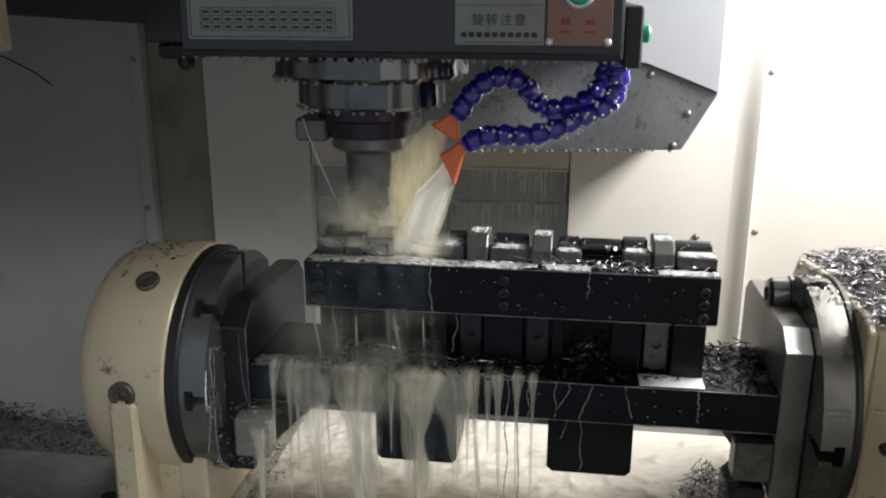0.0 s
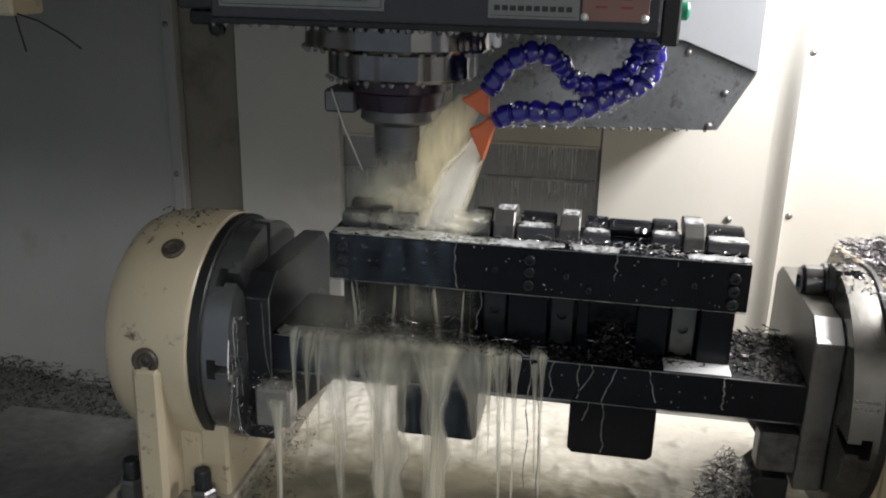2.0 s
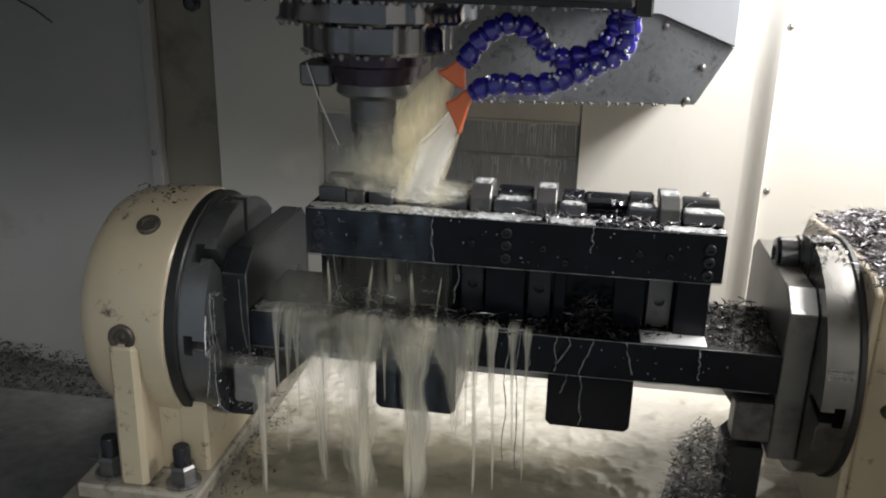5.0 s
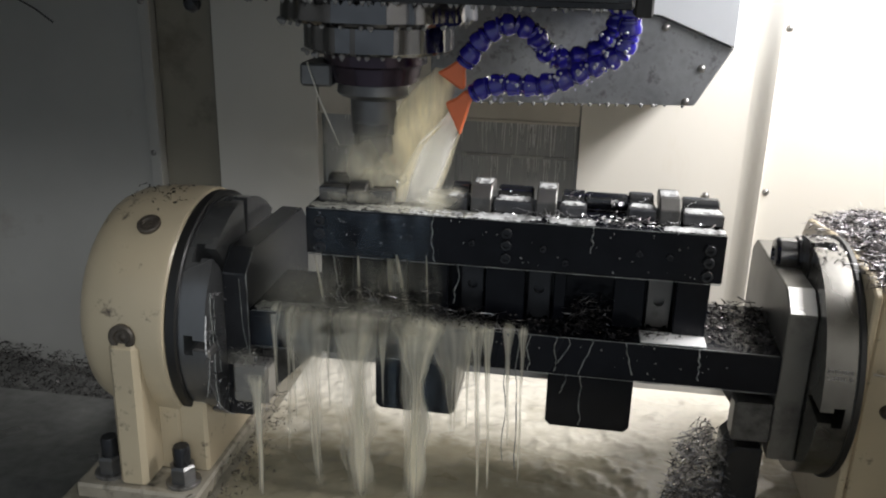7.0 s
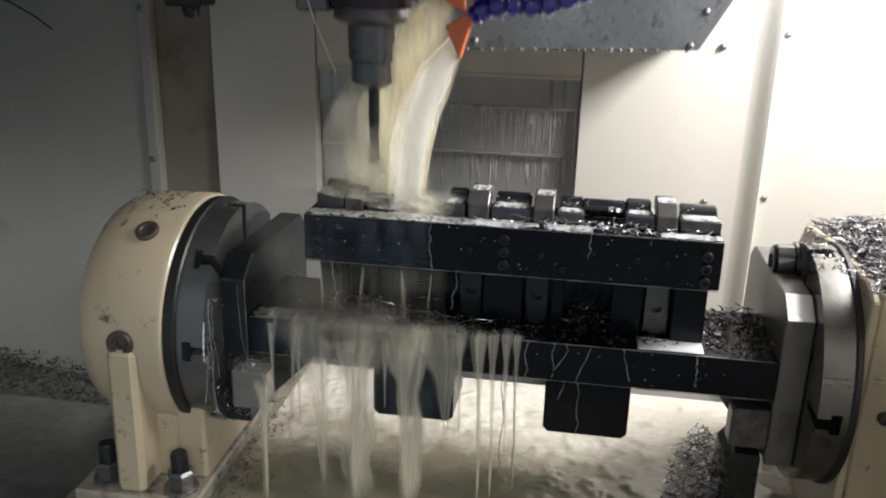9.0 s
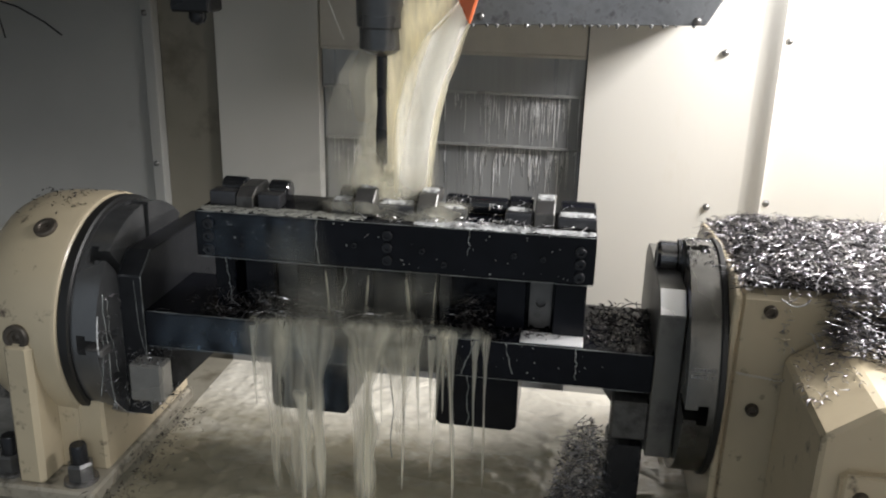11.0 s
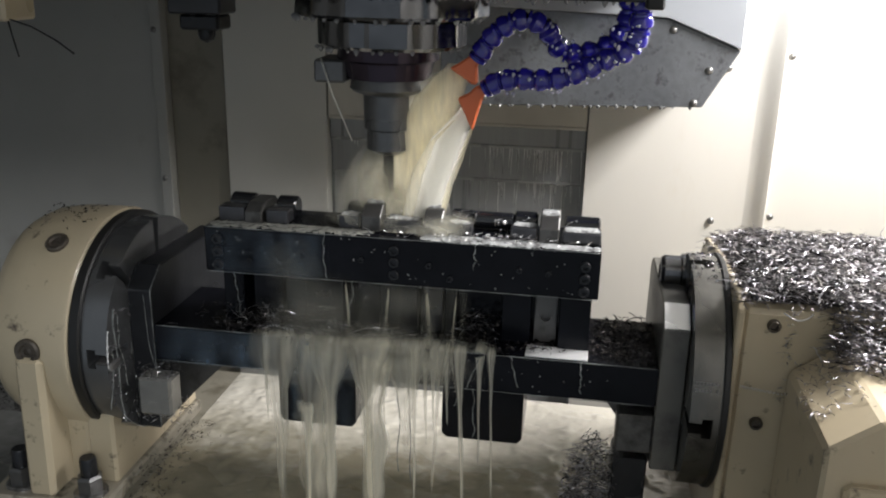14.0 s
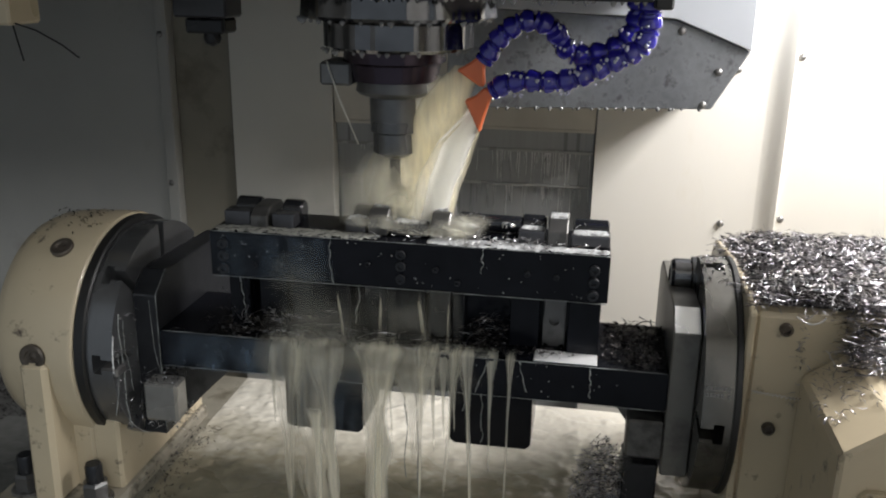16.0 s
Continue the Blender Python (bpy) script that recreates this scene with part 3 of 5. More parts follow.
part("end_plate", bm_prism([(0.0, 0.085), (0.235, 0.085), (0.235, 0.27), (0.215, 0.292), (0.03, 0.296), (0.0, 0.272)], "x", -0.335, -0.305, 0.0015), M_DARK, fix)
part("end_plate", bm_prism([(0.0, 0.10), (0.235, 0.10), (0.235, 0.275), (0.215, 0.292), (0.03, 0.298), (0.0, 0.278)], "x", 0.304, 0.334, 0.0015), M_ENDPLATE, fix)
# paler strip that puts the chamfer's reflection into its colour
part("chamfer", bm_prism([(0.0003, 0.2784), (0.0297, 0.2980), (0.0293, 0.2988), (-0.0003, 0.2792)], "x", 0.3052, 0.3328, 0), M_BRIGHT, fix, "machined chamfer strip with its bright reflection painted in")
part("slot_bolt", bm_lathe([(0.3365, 0.003), (0.3365, 0.024), (0.330, 0.024), (0.3285, 0.021), (0.310, 0.021), (0.306, 0.018), (0.305, 0.011), (0.309, 0.009), (0.309, 0.002)], (0, 0.122, 0.304), "x", 28), M_SPINDLE, fix, "dark round bolt head on the disc")
part("gusset", bm_prism([(-0.305, 0.09), (-0.305, 0.1815), (-0.215, 0.1815)], "y", 0.04, 0.10, 0.001), M_PLATE, fix)
part("gusset", bm_prism([(0.305, 0.09), (0.305, 0.1815), (0.24, 0.1815)], "y", 0.03, 0.10, 0.001), M_PLATE, fix)
part("jaw_block", bm_box(-0.316, -0.273, -0.030, -0.0006, 0.120, 0.170, 0.003), M_JAW, fix, "light grey jaw block")
part("jaw_block", bm_box(0.262, 0.3045, -0.002, 0.03, 0.120, 0.168, 0.003), M_PLATE, fix, "light grey jaw block")


def bm_cap_y(x, y, z, r):
    """A socket cap screw facing the front."""
    return bm_lathe([(0.0, r), (-0.0035, r), (-0.0045, r * 0.85), (-0.0045, r * 0.5), (-0.001, r * 0.45), (-0.001, 0.0004)], (x, y, z), "y", 18)


# coolant beads coloured pale to paint the highlights of the edges
for x0, x1, y, z in ((-0.229, 0.229, -0.0004, 0.3058), (-0.30, 0.302, -0.0004, 0.1822), (-0.228, 0.229, 0.0004, 0.3602), (-0.30, 0.302, 0.0002, 0.2282)):
    n = 60
    part("wet_edge_highlight", bm_tube([(x0 + (x1 - x0) * k / n, y, z - (0.0004 if z in (0.3058, 0.1822) else 0)) for k in range(n + 1)], [0.0003 + 0.0010 * max(0, noise.noise(Vector((k * 0.31, z * 50, 0)))) for k in range(n + 1)], 6), M_TRICKLE, fix, "pale bead of coolant painting the highlight along the edge")
for pts in ([(-0.3048, -0.0004, 0.087 + 0.0062 * k) for k in range(31)], [(-0.3052, 0.001 * k, 0.2728 + 0.0008 * k) for k in range(31)], [(-0.3352, -0.0004, 0.095 + 0.0058 * k) for k in range(31)]):
    part("wet_edge_highlight", bm_tube(pts, [0.0003 + 0.0009 * max(0, noise.noise(Vector((k * 0.37, pts[0][0] * 90, 4)))) for k in range(31)], 6), M_TRICKLE, fix, "pale bead of coolant painting the highlight along the edge")
for x, zs in ((-0.2135, (0.346, 0.331, 0.315)), (-0.002, (0.347, 0.333, 0.318)), (0.2135, (0.344, 0.330, 0.315))):
    for z in zs:
        part("cap_screw", bm_cap_y(x, -0.0002, z, 0.0062), M_DARK, fix)
for x, z in ((-0.175, 0.322), (-0.04, 0.333), (0.038, 0.332), (0.063, 0.318), (0.141, 0.335), (0.173, 0.333), (-0.11, 0.334)):
    part("dowel_pin", bm_cap_y(x, -0.0002, z, 0.0035), M_DARK, fix)


# ---- clamps and black bar blanks on the plate ----
def clamp(x0, x1, y0, y1, z1, material, label):
    """A toe clamp: foot block, arched strap, nut."""
    c = thing("toe_clamp", ((x0 + x1) / 2, (y0 + y1) / 2, 0.36), label, "clamp", group="toe clamps", rides=TABLE_THINGS)
    h = z1 - 0.36
    part("strap", bm_prism([(y0, 0.3605), (y0, 0.36 + 0.62 * h), (y0 + 0.016, z1), (y1 - 0.006, z1), (y1, z1 - 0.005), (y1, 0.36 + 0.5 * h), (y0 + 0.03, 0.36 + 0.4 * h), (y0 + 0.024, 0.3605)], "x", x0, x1, 0.0012), material, c)
    part("heel_block", bm_box(x0 + 0.002, x1 - 0.002, y1 - 0.018, y1 - 0.001, 0.3605, 0.36 + 0.42 * h, 0.0008), M_BLACK, c)


def blank(x0, x1, y0, y1, z1, label="black oxide steel blank seated on the fixture plate"):
    """A seated blank: block with a rounded back and a boss."""
    b = thing("blank", ((x0 + x1) / 2, (y0 + y1) / 2, 0.36), label, "workpiece", group="blanks in the fixture", rides=TABLE_THINGS)
    part("block", bm_box(x0, x1, y0, y0 + (y1 - y0) * 0.42, 0.3605, z1 - 0.004, 0.0022, 2), M_BLOCK, b)
    r = (y1 - y0) * 0.24
    part("round_bar", bm_lathe([(x0 + 0.001, 0.002), (x0 + 0.001, r * 0.85), (x0 + 0.003, r), (x1 - 0.003, r), (x1 - 0.001, r * 0.85), (x1 - 0.001, 0.002)], (0, y1 - r, z1 - r + 0.003), "x", 20), M_BLANK, b)
    part("seat", bm_box(x0 + 0.002, x1 - 0.002, y0 + (y1 - y0) * 0.43, y1 - 0.003, 0.3605, z1 - 2 * r + 0.006, 0.001), M_BLACK, b)


for x0, x1, z1 in ((-0.046, -0.023, 0.389), (0.027, 0.049, 0.388), (0.160, 0.182, 0.388), (-0.188, -0.167, 0.383)):
    clamp(x0, x1, 0.022, 0.080, z1, M_PLATE, "worn grey steel toe clamp with a sloping nose")
for x0, x1, z1 in ((-0.222, -0.190, 0.382), (-0.163, -0.136, 0.381), (-0.074, -0.050, 0.380), (-0.020, 0.023, 0.379), (0.053, 0.082, 0.378), (0.127, 0.157, 0.380), (0.186, 0.229, 0.378)):
    blank(x0, x1, 0.026, 0.086, z1)
solo("long_bar", bm_lathe([(0.080, 0.002), (0.080, 0.008), (0.082, 0.010), (0.126, 0.010), (0.128, 0.008), (0.128, 0.002)], (0, 0.068, 0.3708), "x", 20), M_BLANK, "black round bar lying between two blanks", "bar", rides=TABLE_THINGS)

# ---- spindle head ----
SX, SY = -0.172, 0.10
head = thing("spindle_head", (SX, SY, 0.256), "charcoal painted milling spindle head with warning labels", "spindle head", rides=HEAD_THINGS)
part("casing", bm_box(-0.347, 0.112, -0.02, 0.45, 0.587, 1.05, 0.003), M_HEAD, head)
part("side_plate", bm_box(0.1125, 0.1305, -0.012, 0.44, 0.580, 0.640, 0.002), M_RUBBER, head)
part("lower_lip", bm_box(-0.345, 0.110, -0.0245, -0.0205, 0.5875, 0.594, 0.001), M_DARK, head)
part("flange", bm_lathe([(0.587, 0.02), (0.587, 0.110), (0.564, 0.112), (0.560, 0.108), (0.560, 0.02)], (SX + 0.005, SY, 0), "z", 144, 14), M_SPINDLE, head)
part("nose_ring", bm_lathe([(0.560, 0.02), (0.560, 0.083), (0.556, 0.086), (0.530, 0.086), (0.526, 0.081), (0.526, 0.02)], (SX + 0.005, SY, 0), "z", 144, 16), M_SPINDLE, head)
part("spindle_nose", bm_lathe([(0.526, 0.02), (0.526, 0.060), (0.512, 0.060), (0.509, 0.054), (0.490, 0.050), (0.490, 0.02)], (SX, SY, 0), "z", 40), M_NOSE, head)
part("drip_tray", bm_box(SX - 0.083, SX - 0.045, SY - 0.03, SY + 0.03, 0.484, 0.511, 0.003), M_HOLDER, head)
part("tool_holder", bm_lathe([(0.490, 0.02), (0.490, 0.044), (0.478, 0.046), (0.474, 0.042), (0.470, 0.030), (0.43, 0.029), (0.428, 0.026), (0.405, 0.026), (0.400, 0.018), (0.396, 0.006)], (SX, SY, 0), "z", 40), M_HOLDER, head)
part("cutter", bm_lathe([(0.398, 0.0065), (0.36, 0.0065), (0.34, 0.0055), (0.31, 0.0070), (0.268, 0.0070), (0.266, 0.003), (0.256, 0.001)], (SX, SY, 0), "z", 14), M_DARK, head)
cover = part("side_cover", bm_prism([(-0.17, 0.405), (0.235, 0.418), (0.283, 0.505), (0.172, 0.548), (-0.17, 0.56)], "y", 0.46, 0.632, 0.0015), M_COVER, head, "wet brushed sheet steel cover")
part("upper_cover", bm_prism([(-0.17, 0.561), (0.172, 0.549), (0.283, 0.506), (0.283, 1.05), (-0.17, 1.05)], "y", 0.452, 0.632, 0.0015), M_COVER_PAINT, head, "light grey painted upper cover")
for x, z in ((0.182, 0.532), (0.240, 0.474), (0.222, 0.424), (-0.10, 0.42)):
    part("cover_screw", bm_screw_y(x, 0.4598, z, 0.006), M_STEEL, cover)


def label_plate(x0, x1, z0, z1, material, label):
    return part("label_plate", bm_box(x0, x1, -0.0225, -0.0203, z0, z1, 0.0004), material, head, label)


def bars(plate, material, rects, y=-0.0229):
    """Printed marks on a label plate."""
    part("print", joined(*[bm_box(a, b, y, y + 0.0008, c, d, 0) for a, b, c, d in rects]), material, plate)


chart = label_plate(-0.336, -0.160, 0.605, 0.690, M_LABEL, "grey data label with a ruled table")
grid = [(-0.333, -0.163, 0.6075, 0.6083), (-0.333, -0.163, 0.687, 0.6876), (-0.3332, -0.3324, 0.6076, 0.687), (-0.1636, -0.1628, 0.6076, 0.687)]
grid += [(-0.322, -0.178, z, z + 0.0006) for z in (0.614, 0.6215, 0.629, 0.6365)]
grid += [(-0.322 + 0.012 * k, -0.3215 + 0.012 * k, 0.614, 0.637) for k in range(13)]
grid += [(-0.3195 + 0.012 * k, -0.3125 + 0.012 * k, z, z + 0.0026) for k in range(12) for z in (0.6165, 0.624, 0.6315)]
bars(chart, M_INK, grid)
warn = label_plate(-0.055, 0.034, 0.602, 0.680, M_LABEL, "off-white warning label with black writing")
bars(warn, M_INK, [(-0.052, 0.031, 0.6045, 0.605), (-0.052, 0.031, 0.6405, 0.641)] + [(-0.049 + 0.0078 * k, -0.0432 + 0.0078 * k, 0.6095, 0.6145) for k in range(10)])
txt = bpy.data.curves.new("heading", "FONT")
txt.body, txt.size, txt.align_x, txt.space_character = "\u65cb\u8f6c\u6ce8\u610f", 0.0125, "CENTER", 1.25
txt.materials.append(M_INK)
heading = new("heading", txt)
heading.parent = warn
heading.matrix_basis = Matrix.Translation(Vector((-0.011, -0.0232, 0.622)) - ORIGIN[head.name]) @ pose(0, 0, 0, 90, 0, 0)
red = label_plate(0.0365, 0.100, 0.602, 0.690, M_PINK, "faded red label behind a green button")
bars(red, M_REDINK, [(0.050, 0.059, 0.622, 0.629), (0.074, 0.083, 0.622, 0.627), (0.049, 0.060, 0.6145, 0.6165), (0.073, 0.084, 0.6145, 0.6165)])
part("button_ring", bm_lathe([(-0.0226, 0.015), (-0.028, 0.015), (-0.030, 0.013), (-0.030, 0.0005)], (0.067, 0, 0.652), "y", 28), M_BRIGHT, head)
part("button", bm_lathe([(-0.030, 0.0115), (-0.036, 0.0112), (-0.038, 0.009), (-0.038, 0.0005)], (0.067, 0, 0.652), "y", 28), M_GREEN, head, "green push button")
part("side_button", bm_lathe([(0.131, 0.009), (0.138, 0.009), (0.140, 0.007), (0.140, 0.0005)], (0, 0.02, 0.612), "x", 20), M_GREEN, head, "green push button")
for x, z in ((0.039, 0.6055), (0.096, 0.6055)):
    part("label_screw", bm_screw_y(x, -0.0226, z, 0.0042), M_BRIGHT, head)


def drops(points, seed, smallest=0.0018, largest=0.0036):
    """Hanging drops of coolant."""
    rnd = random.Random(seed)
    bms = []
    for p in points:
        r = rnd.uniform(smallest, largest)
        bm = bmesh.new()
        bmesh.ops.create_icosphere(bm, subdivisions=1, radius=r, matrix=Matrix.Translation(p) @ Matrix.Diagonal((1, 1, rnd.uniform(0.9, 1.6), 1)))
        for v in bm.verts:
            down = (v.co.z - p[2]) / r
            v.co.x = p[0] + (v.co.x - p[0]) * max(0.5, 1.15 + 0.4 * down)
        for f in bm.faces:
            f.smooth = True
        bms.append(bm)
    return joined(*bms)


rnd = random.Random(5)
edge = [(-0.345 + 0.0125 * k + rnd.uniform(-0.005, 0.005), -0.021, 0.5865) for k in range(37)]
ring = [(SX + 0.109 * math.cos(a), SY + 0.109 * math.sin(a), 0.559) for a in [math.pi + math.pi * (k + rnd.uniform(-0.4, 0.4)) / 19 for k in range(20)]]
ring += [(SX + 0.083 * math.cos(a), SY + 0.083 * math.sin(a), 0.525) for a in [math.pi + math.pi * (k + rnd.uniform(-0.4, 0.4)) / 16 for k in range(17)]]
edge2 = [(-0.165 + 0.0145 * k + rnd.uniform(-0.006, 0.006), 0.461, 0.4045 + 0.00046 * k) for k in range(27)]
dr = part("hanging_drops", drops(edge + ring + edge2, 3), M_WATER, head, "clear drops of coolant along the lower edges")
tagged(dr, kind="stuff")


# ---- blue segmented hoses with orange fan nozzles ----
def along(points, step):
    """Even steps along a smooth line through the points: places and directions."""
    pts = [Vector(p) for p in points]
    fine = []
    for i in range(len(pts) - 1):
        a, b, c, d = pts[max(i - 1, 0)], pts[i], pts[i + 1], pts[min(i + 2, len(pts) - 1)]
        for k in range(24):
            t = k / 24
            fine.append(0.5 * ((2 * b) + (c - a) * t + (2 * a - 5 * b + 4 * c - d) * t * t + (3 * b - a - 3 * c + d) * t ** 3))
    fine.append(pts[-1])
    out, run = [], step / 2
    for p, q in zip(fine, fine[1:]):
        run += (q - p).length
        if run >= step:
            out.append((q.copy(), (q - p).normalized()))
            run -= step
    return out


BEAD = [(-0.0098, 0.0072), (-0.0090, 0.0096), (-0.004, 0.0122), (0.001, 0.0124), (0.0045, 0.0098), (0.0052, 0.0082), (0.0062, 0.0084), (0.0068, 0.0106), (0.0096, 0.0108), (0.0102, 0.0070)]


def hose(points, nozzle, depth, size=1.04):
    h = thing("coolant_hose", points[0], "blue segmented plastic coolant hose with an orange fan nozzle", "coolant hose", group="coolant hoses", rides=HEAD_THINGS)
    for p, d in along(points, 0.0180 * size):
        bm = bm_lathe([(a * size, r * size) for a, r in BEAD], (0, 0, 0), "z", 20)
        bm.transform(Matrix.Translation(p) @ d.to_track_quat("Z", "Y").to_matrix().to_4x4())
        part("segment", bm, M_HOSE, h)
    part("nozzle", bm_prism(nozzle, "y", depth - 0.007, depth + 0.007, 0.002), M_ORANGE, h, "orange fan nozzle")
    return h


hose([(0.110, 0.030, 0.592), (0.111, 0.035, 0.560), (0.102, 0.040, 0.538), (0.075, 0.042, 0.523), (0.045, 0.045, 0.508), (0.018, 0.050, 0.500), (-0.015, 0.055, 0.499), (-0.038, 0.062, 0.494), (-0.054, 0.068, 0.483)],
     [(-0.049, 0.484), (-0.0555, 0.474), (-0.066, 0.437), (-0.084, 0.474), (-0.072, 0.479), (-0.062, 0.489)], 0.070)
hose([(0.100, 0.075, 0.592), (0.098, 0.075, 0.560), (0.080, 0.075, 0.537), (0.050, 0.075, 0.527), (0.030, 0.072, 0.530), (0.018, 0.068, 0.546), (0.004, 0.062, 0.559), (-0.018, 0.060, 0.562), (-0.042, 0.064, 0.548), (-0.059, 0.070, 0.525)],
     [(-0.058, 0.519), (-0.063, 0.511), (-0.062, 0.490), (-0.0665, 0.489), (-0.094, 0.507), (-0.080, 0.515), (-0.068, 0.524)], 0.072)


# drops coloured whitish so that they paint the glints of the wet hoses
rn = random.Random(19)
for points, count in (([(0.111, 0.024, 0.560), (0.075, 0.030, 0.522), (0.018, 0.038, 0.499), (-0.030, 0.046, 0.497)], 46), ([(0.09, 0.062, 0.55), (0.05, 0.064, 0.527), (0.02, 0.058, 0.548), (-0.02, 0.050, 0.56)], 22)):
    spots = [p + Vector((rn.uniform(-0.004, 0.004), -0.004 * rn.random(), rn.choice((-0.0125, -0.012, 0.004, 0.009)) + rn.uniform(-0.001, 0.001))) for p, _ in (along(points, 0.0006) * 2)]
    wet = part("wet_beads", drops(rn.sample(spots, count), 21 + count, 0.0009, 0.0022), M_GLINT, HEAD_THINGS[-1] if count < 30 else HEAD_THINGS[-2], "pale drops painting the glints on the blue hose")
    tagged(wet, kind="stuff")


# ---- coolant in the air ----
def bm_flow(sections, seg=24, ragged=0.0, seed=0, fade=True, tail=0):
    """A bowed sheet of liquid, thin at its edges; sections: x, y, z, half width, half depth."""
    bm = bmesh.new()
    thick = bm.verts.layers.float.new("thick")
    out = []
    n = 10
    for (a, b) in zip(sections, sections[1:]):
        for k in range(n):
            t = k / n
            out.append([p + (q - p) * t for p, q in zip(a, b)])
    out.append(list(sections[-1]))
    rings = []
    for i, (x, y, z, w, d) in enumerate(out):
        ring = []
        low = Vector((seed, 0, z * 14))
        x += ragged * w * 0.5 * noise.noise(low)
        w *= 1 + ragged * noise.noise(low + Vector((9, 3, 0)))
        for k in range(seg + 1):
            a = math.pi * (1 + k / seg)
            f = 1 + ragged * 0.5 * noise.noise(Vector((math.cos(a) * 1.3 + seed, math.sin(a) * 1.3, z * 30)))
            v = bm.verts.new((x + w * f * math.cos(a), y + d * f * math.sin(a), z))
            v[thick] = abs(math.sin(a)) ** 0.8 * (min(1, (i / 13) ** 1.5, (len(out) - 1 - i) / 16) if fade else min(1, (len(out) - 1 - i) / tail) if tail else 1)
            ring.append(v)
        rings.append(ring)
    for a, b in zip(rings, rings[1:]):
        for k in range(seg):
            bm.faces.new((a[k], a[k + 1], b[k + 1], b[k])).smooth = True
    return bm


def bm_veil(centre, size, seed, power=1.6):
    """A lens of fine spray, dense in its middle and fading out to a ragged rim."""
    bm = bmesh.new()
    thick = bm.verts.layers.float.new("thick")
    cx, cy, cz = centre
    nr, ns = 10, 40

    def surface(side):
        rings = []
        for i in range(nr + 1):
            r = i / nr
            ring = []
            for k in range(ns):
                a = 2 * math.pi * k / ns
                f = 1 + 0.5 * noise.noise(Vector((math.cos(a) * 1.2 + seed, math.sin(a) * 1.2, seed)))
                v = bm.verts.new((cx + size[0] * r * f * math.cos(a), cy + side * size[1] * (1.02 - r * r), cz + size[2] * r * f * math.sin(a)))
                v[thick] = max(0.0, 1 - r * r) ** power
                ring.append(v)
            rings.append(ring)
        for a, b in zip(rings, rings[1:]):
            for k in range(ns):
                bm.faces.new((a[k], a[(k + 1) % ns], b[(k + 1) % ns], b[k])).smooth = True
    surface(-1)
    bmesh.ops.remove_doubles(bm, verts=bm.verts, dist=1e-6)
    return bm


jets = thing("coolant_jets", (-0.08, 0.075, 0.5), "two fan jets of milky yellowish coolant", "coolant jet", rides=HEAD_THINGS)
part("upper_jet", bm_flow([(-0.082, 0.074, 0.512, 0.016, 0.005), (-0.108, 0.082, 0.470, 0.030, 0.009), (-0.126, 0.096, 0.425, 0.034, 0.012), (-0.134, 0.106, 0.36, 0.032, 0.012), (-0.139, 0.108, 0.31, 0.030, 0.012), (-0.141, 0.108, 0.215, 0.028, 0.010)], 28, 0.08, 1, False), M_JET, jets)
part("outer_jet", bm_flow([(-0.088, 0.076, 0.505, 0.014, 0.006), (-0.122, 0.098, 0.455, 0.036, 0.012), (-0.142, 0.114, 0.40, 0.040, 0.014), (-0.146, 0.118, 0.35, 0.038, 0.014), (-0.146, 0.118, 0.215, 0.034, 0.012)], 28, 0.12, 6, False), M_FAN, jets)
part("lower_jet", bm_flow([(-0.072, 0.074, 0.462, 0.008, 0.008), (-0.094, 0.078, 0.425, 0.021, 0.021), (-0.111, 0.074, 0.38, 0.025, 0.025), (-0.120, 0.068, 0.342, 0.025, 0.025), (-0.124, 0.067, 0.310, 0.024, 0.022), (-0.130, 0.067, 0.222, 0.016, 0.014)], 28, 0.07, 4, False, 9), M_JETCORE, jets)
part("back_jet", bm_flow([(-0.074, 0.086, 0.462, 0.007, 0.006), (-0.097, 0.096, 0.425, 0.019, 0.012), (-0.114, 0.096, 0.38, 0.024, 0.014), (-0.123, 0.090, 0.342, 0.025, 0.014), (-0.127, 0.088, 0.310, 0.024, 0.012), (-0.132, 0.086, 0.222, 0.018, 0.010)], 28, 0.07, 14, False, 9), M_JETCORE, jets)
part("edge_jet", bm_flow([(-0.067, 0.066, 0.440, 0.002, 0.001), (-0.078, 0.062, 0.405, 0.0035, 0.002), (-0.088, 0.050, 0.375, 0.004, 0.002), (-0.096, 0.044, 0.338, 0.004, 0.002), (-0.100, 0.044, 0.310, 0.004, 0.002), (-0.108, 0.048, 0.222, 0.003, 0.002)], 12, 0.1, 5, False, 9), M_JET, jets)
part("streak", bm_flow([(-0.082, 0.066, 0.452, 0.002, 0.001), (-0.112, 0.062, 0.420, 0.005, 0.002), (-0.127, 0.052, 0.385, 0.007, 0.002), (-0.135, 0.044, 0.340, 0.008, 0.002), (-0.138, 0.044, 0.310, 0.008, 0.002), (-0.142, 0.048, 0.222, 0.006, 0.002)], 12, 0.15, 8, False, 9), M_JET, jets)
part("haze_fan", bm_flow([(-0.096, 0.082, 0.500, 0.020, 0.006), (-0.140, 0.104, 0.445, 0.044, 0.012), (-0.172, 0.118, 0.37, 0.060, 0.014), (-0.184, 0.120, 0.29, 0.064, 0.014), (-0.190, 0.120, 0.205, 0.064, 0.012)], 28, 0.14, 16, False, 22), M_HAZE, jets)
part("thin_jet", bm_tube([(SX - 0.072, SY - 0.035, 0.512), (SX - 0.060, SY - 0.03, 0.47), (SX - 0.040, SY - 0.02, 0.415)], [0.0010, 0.0010, 0.0008], 8), M_JETCORE, jets)

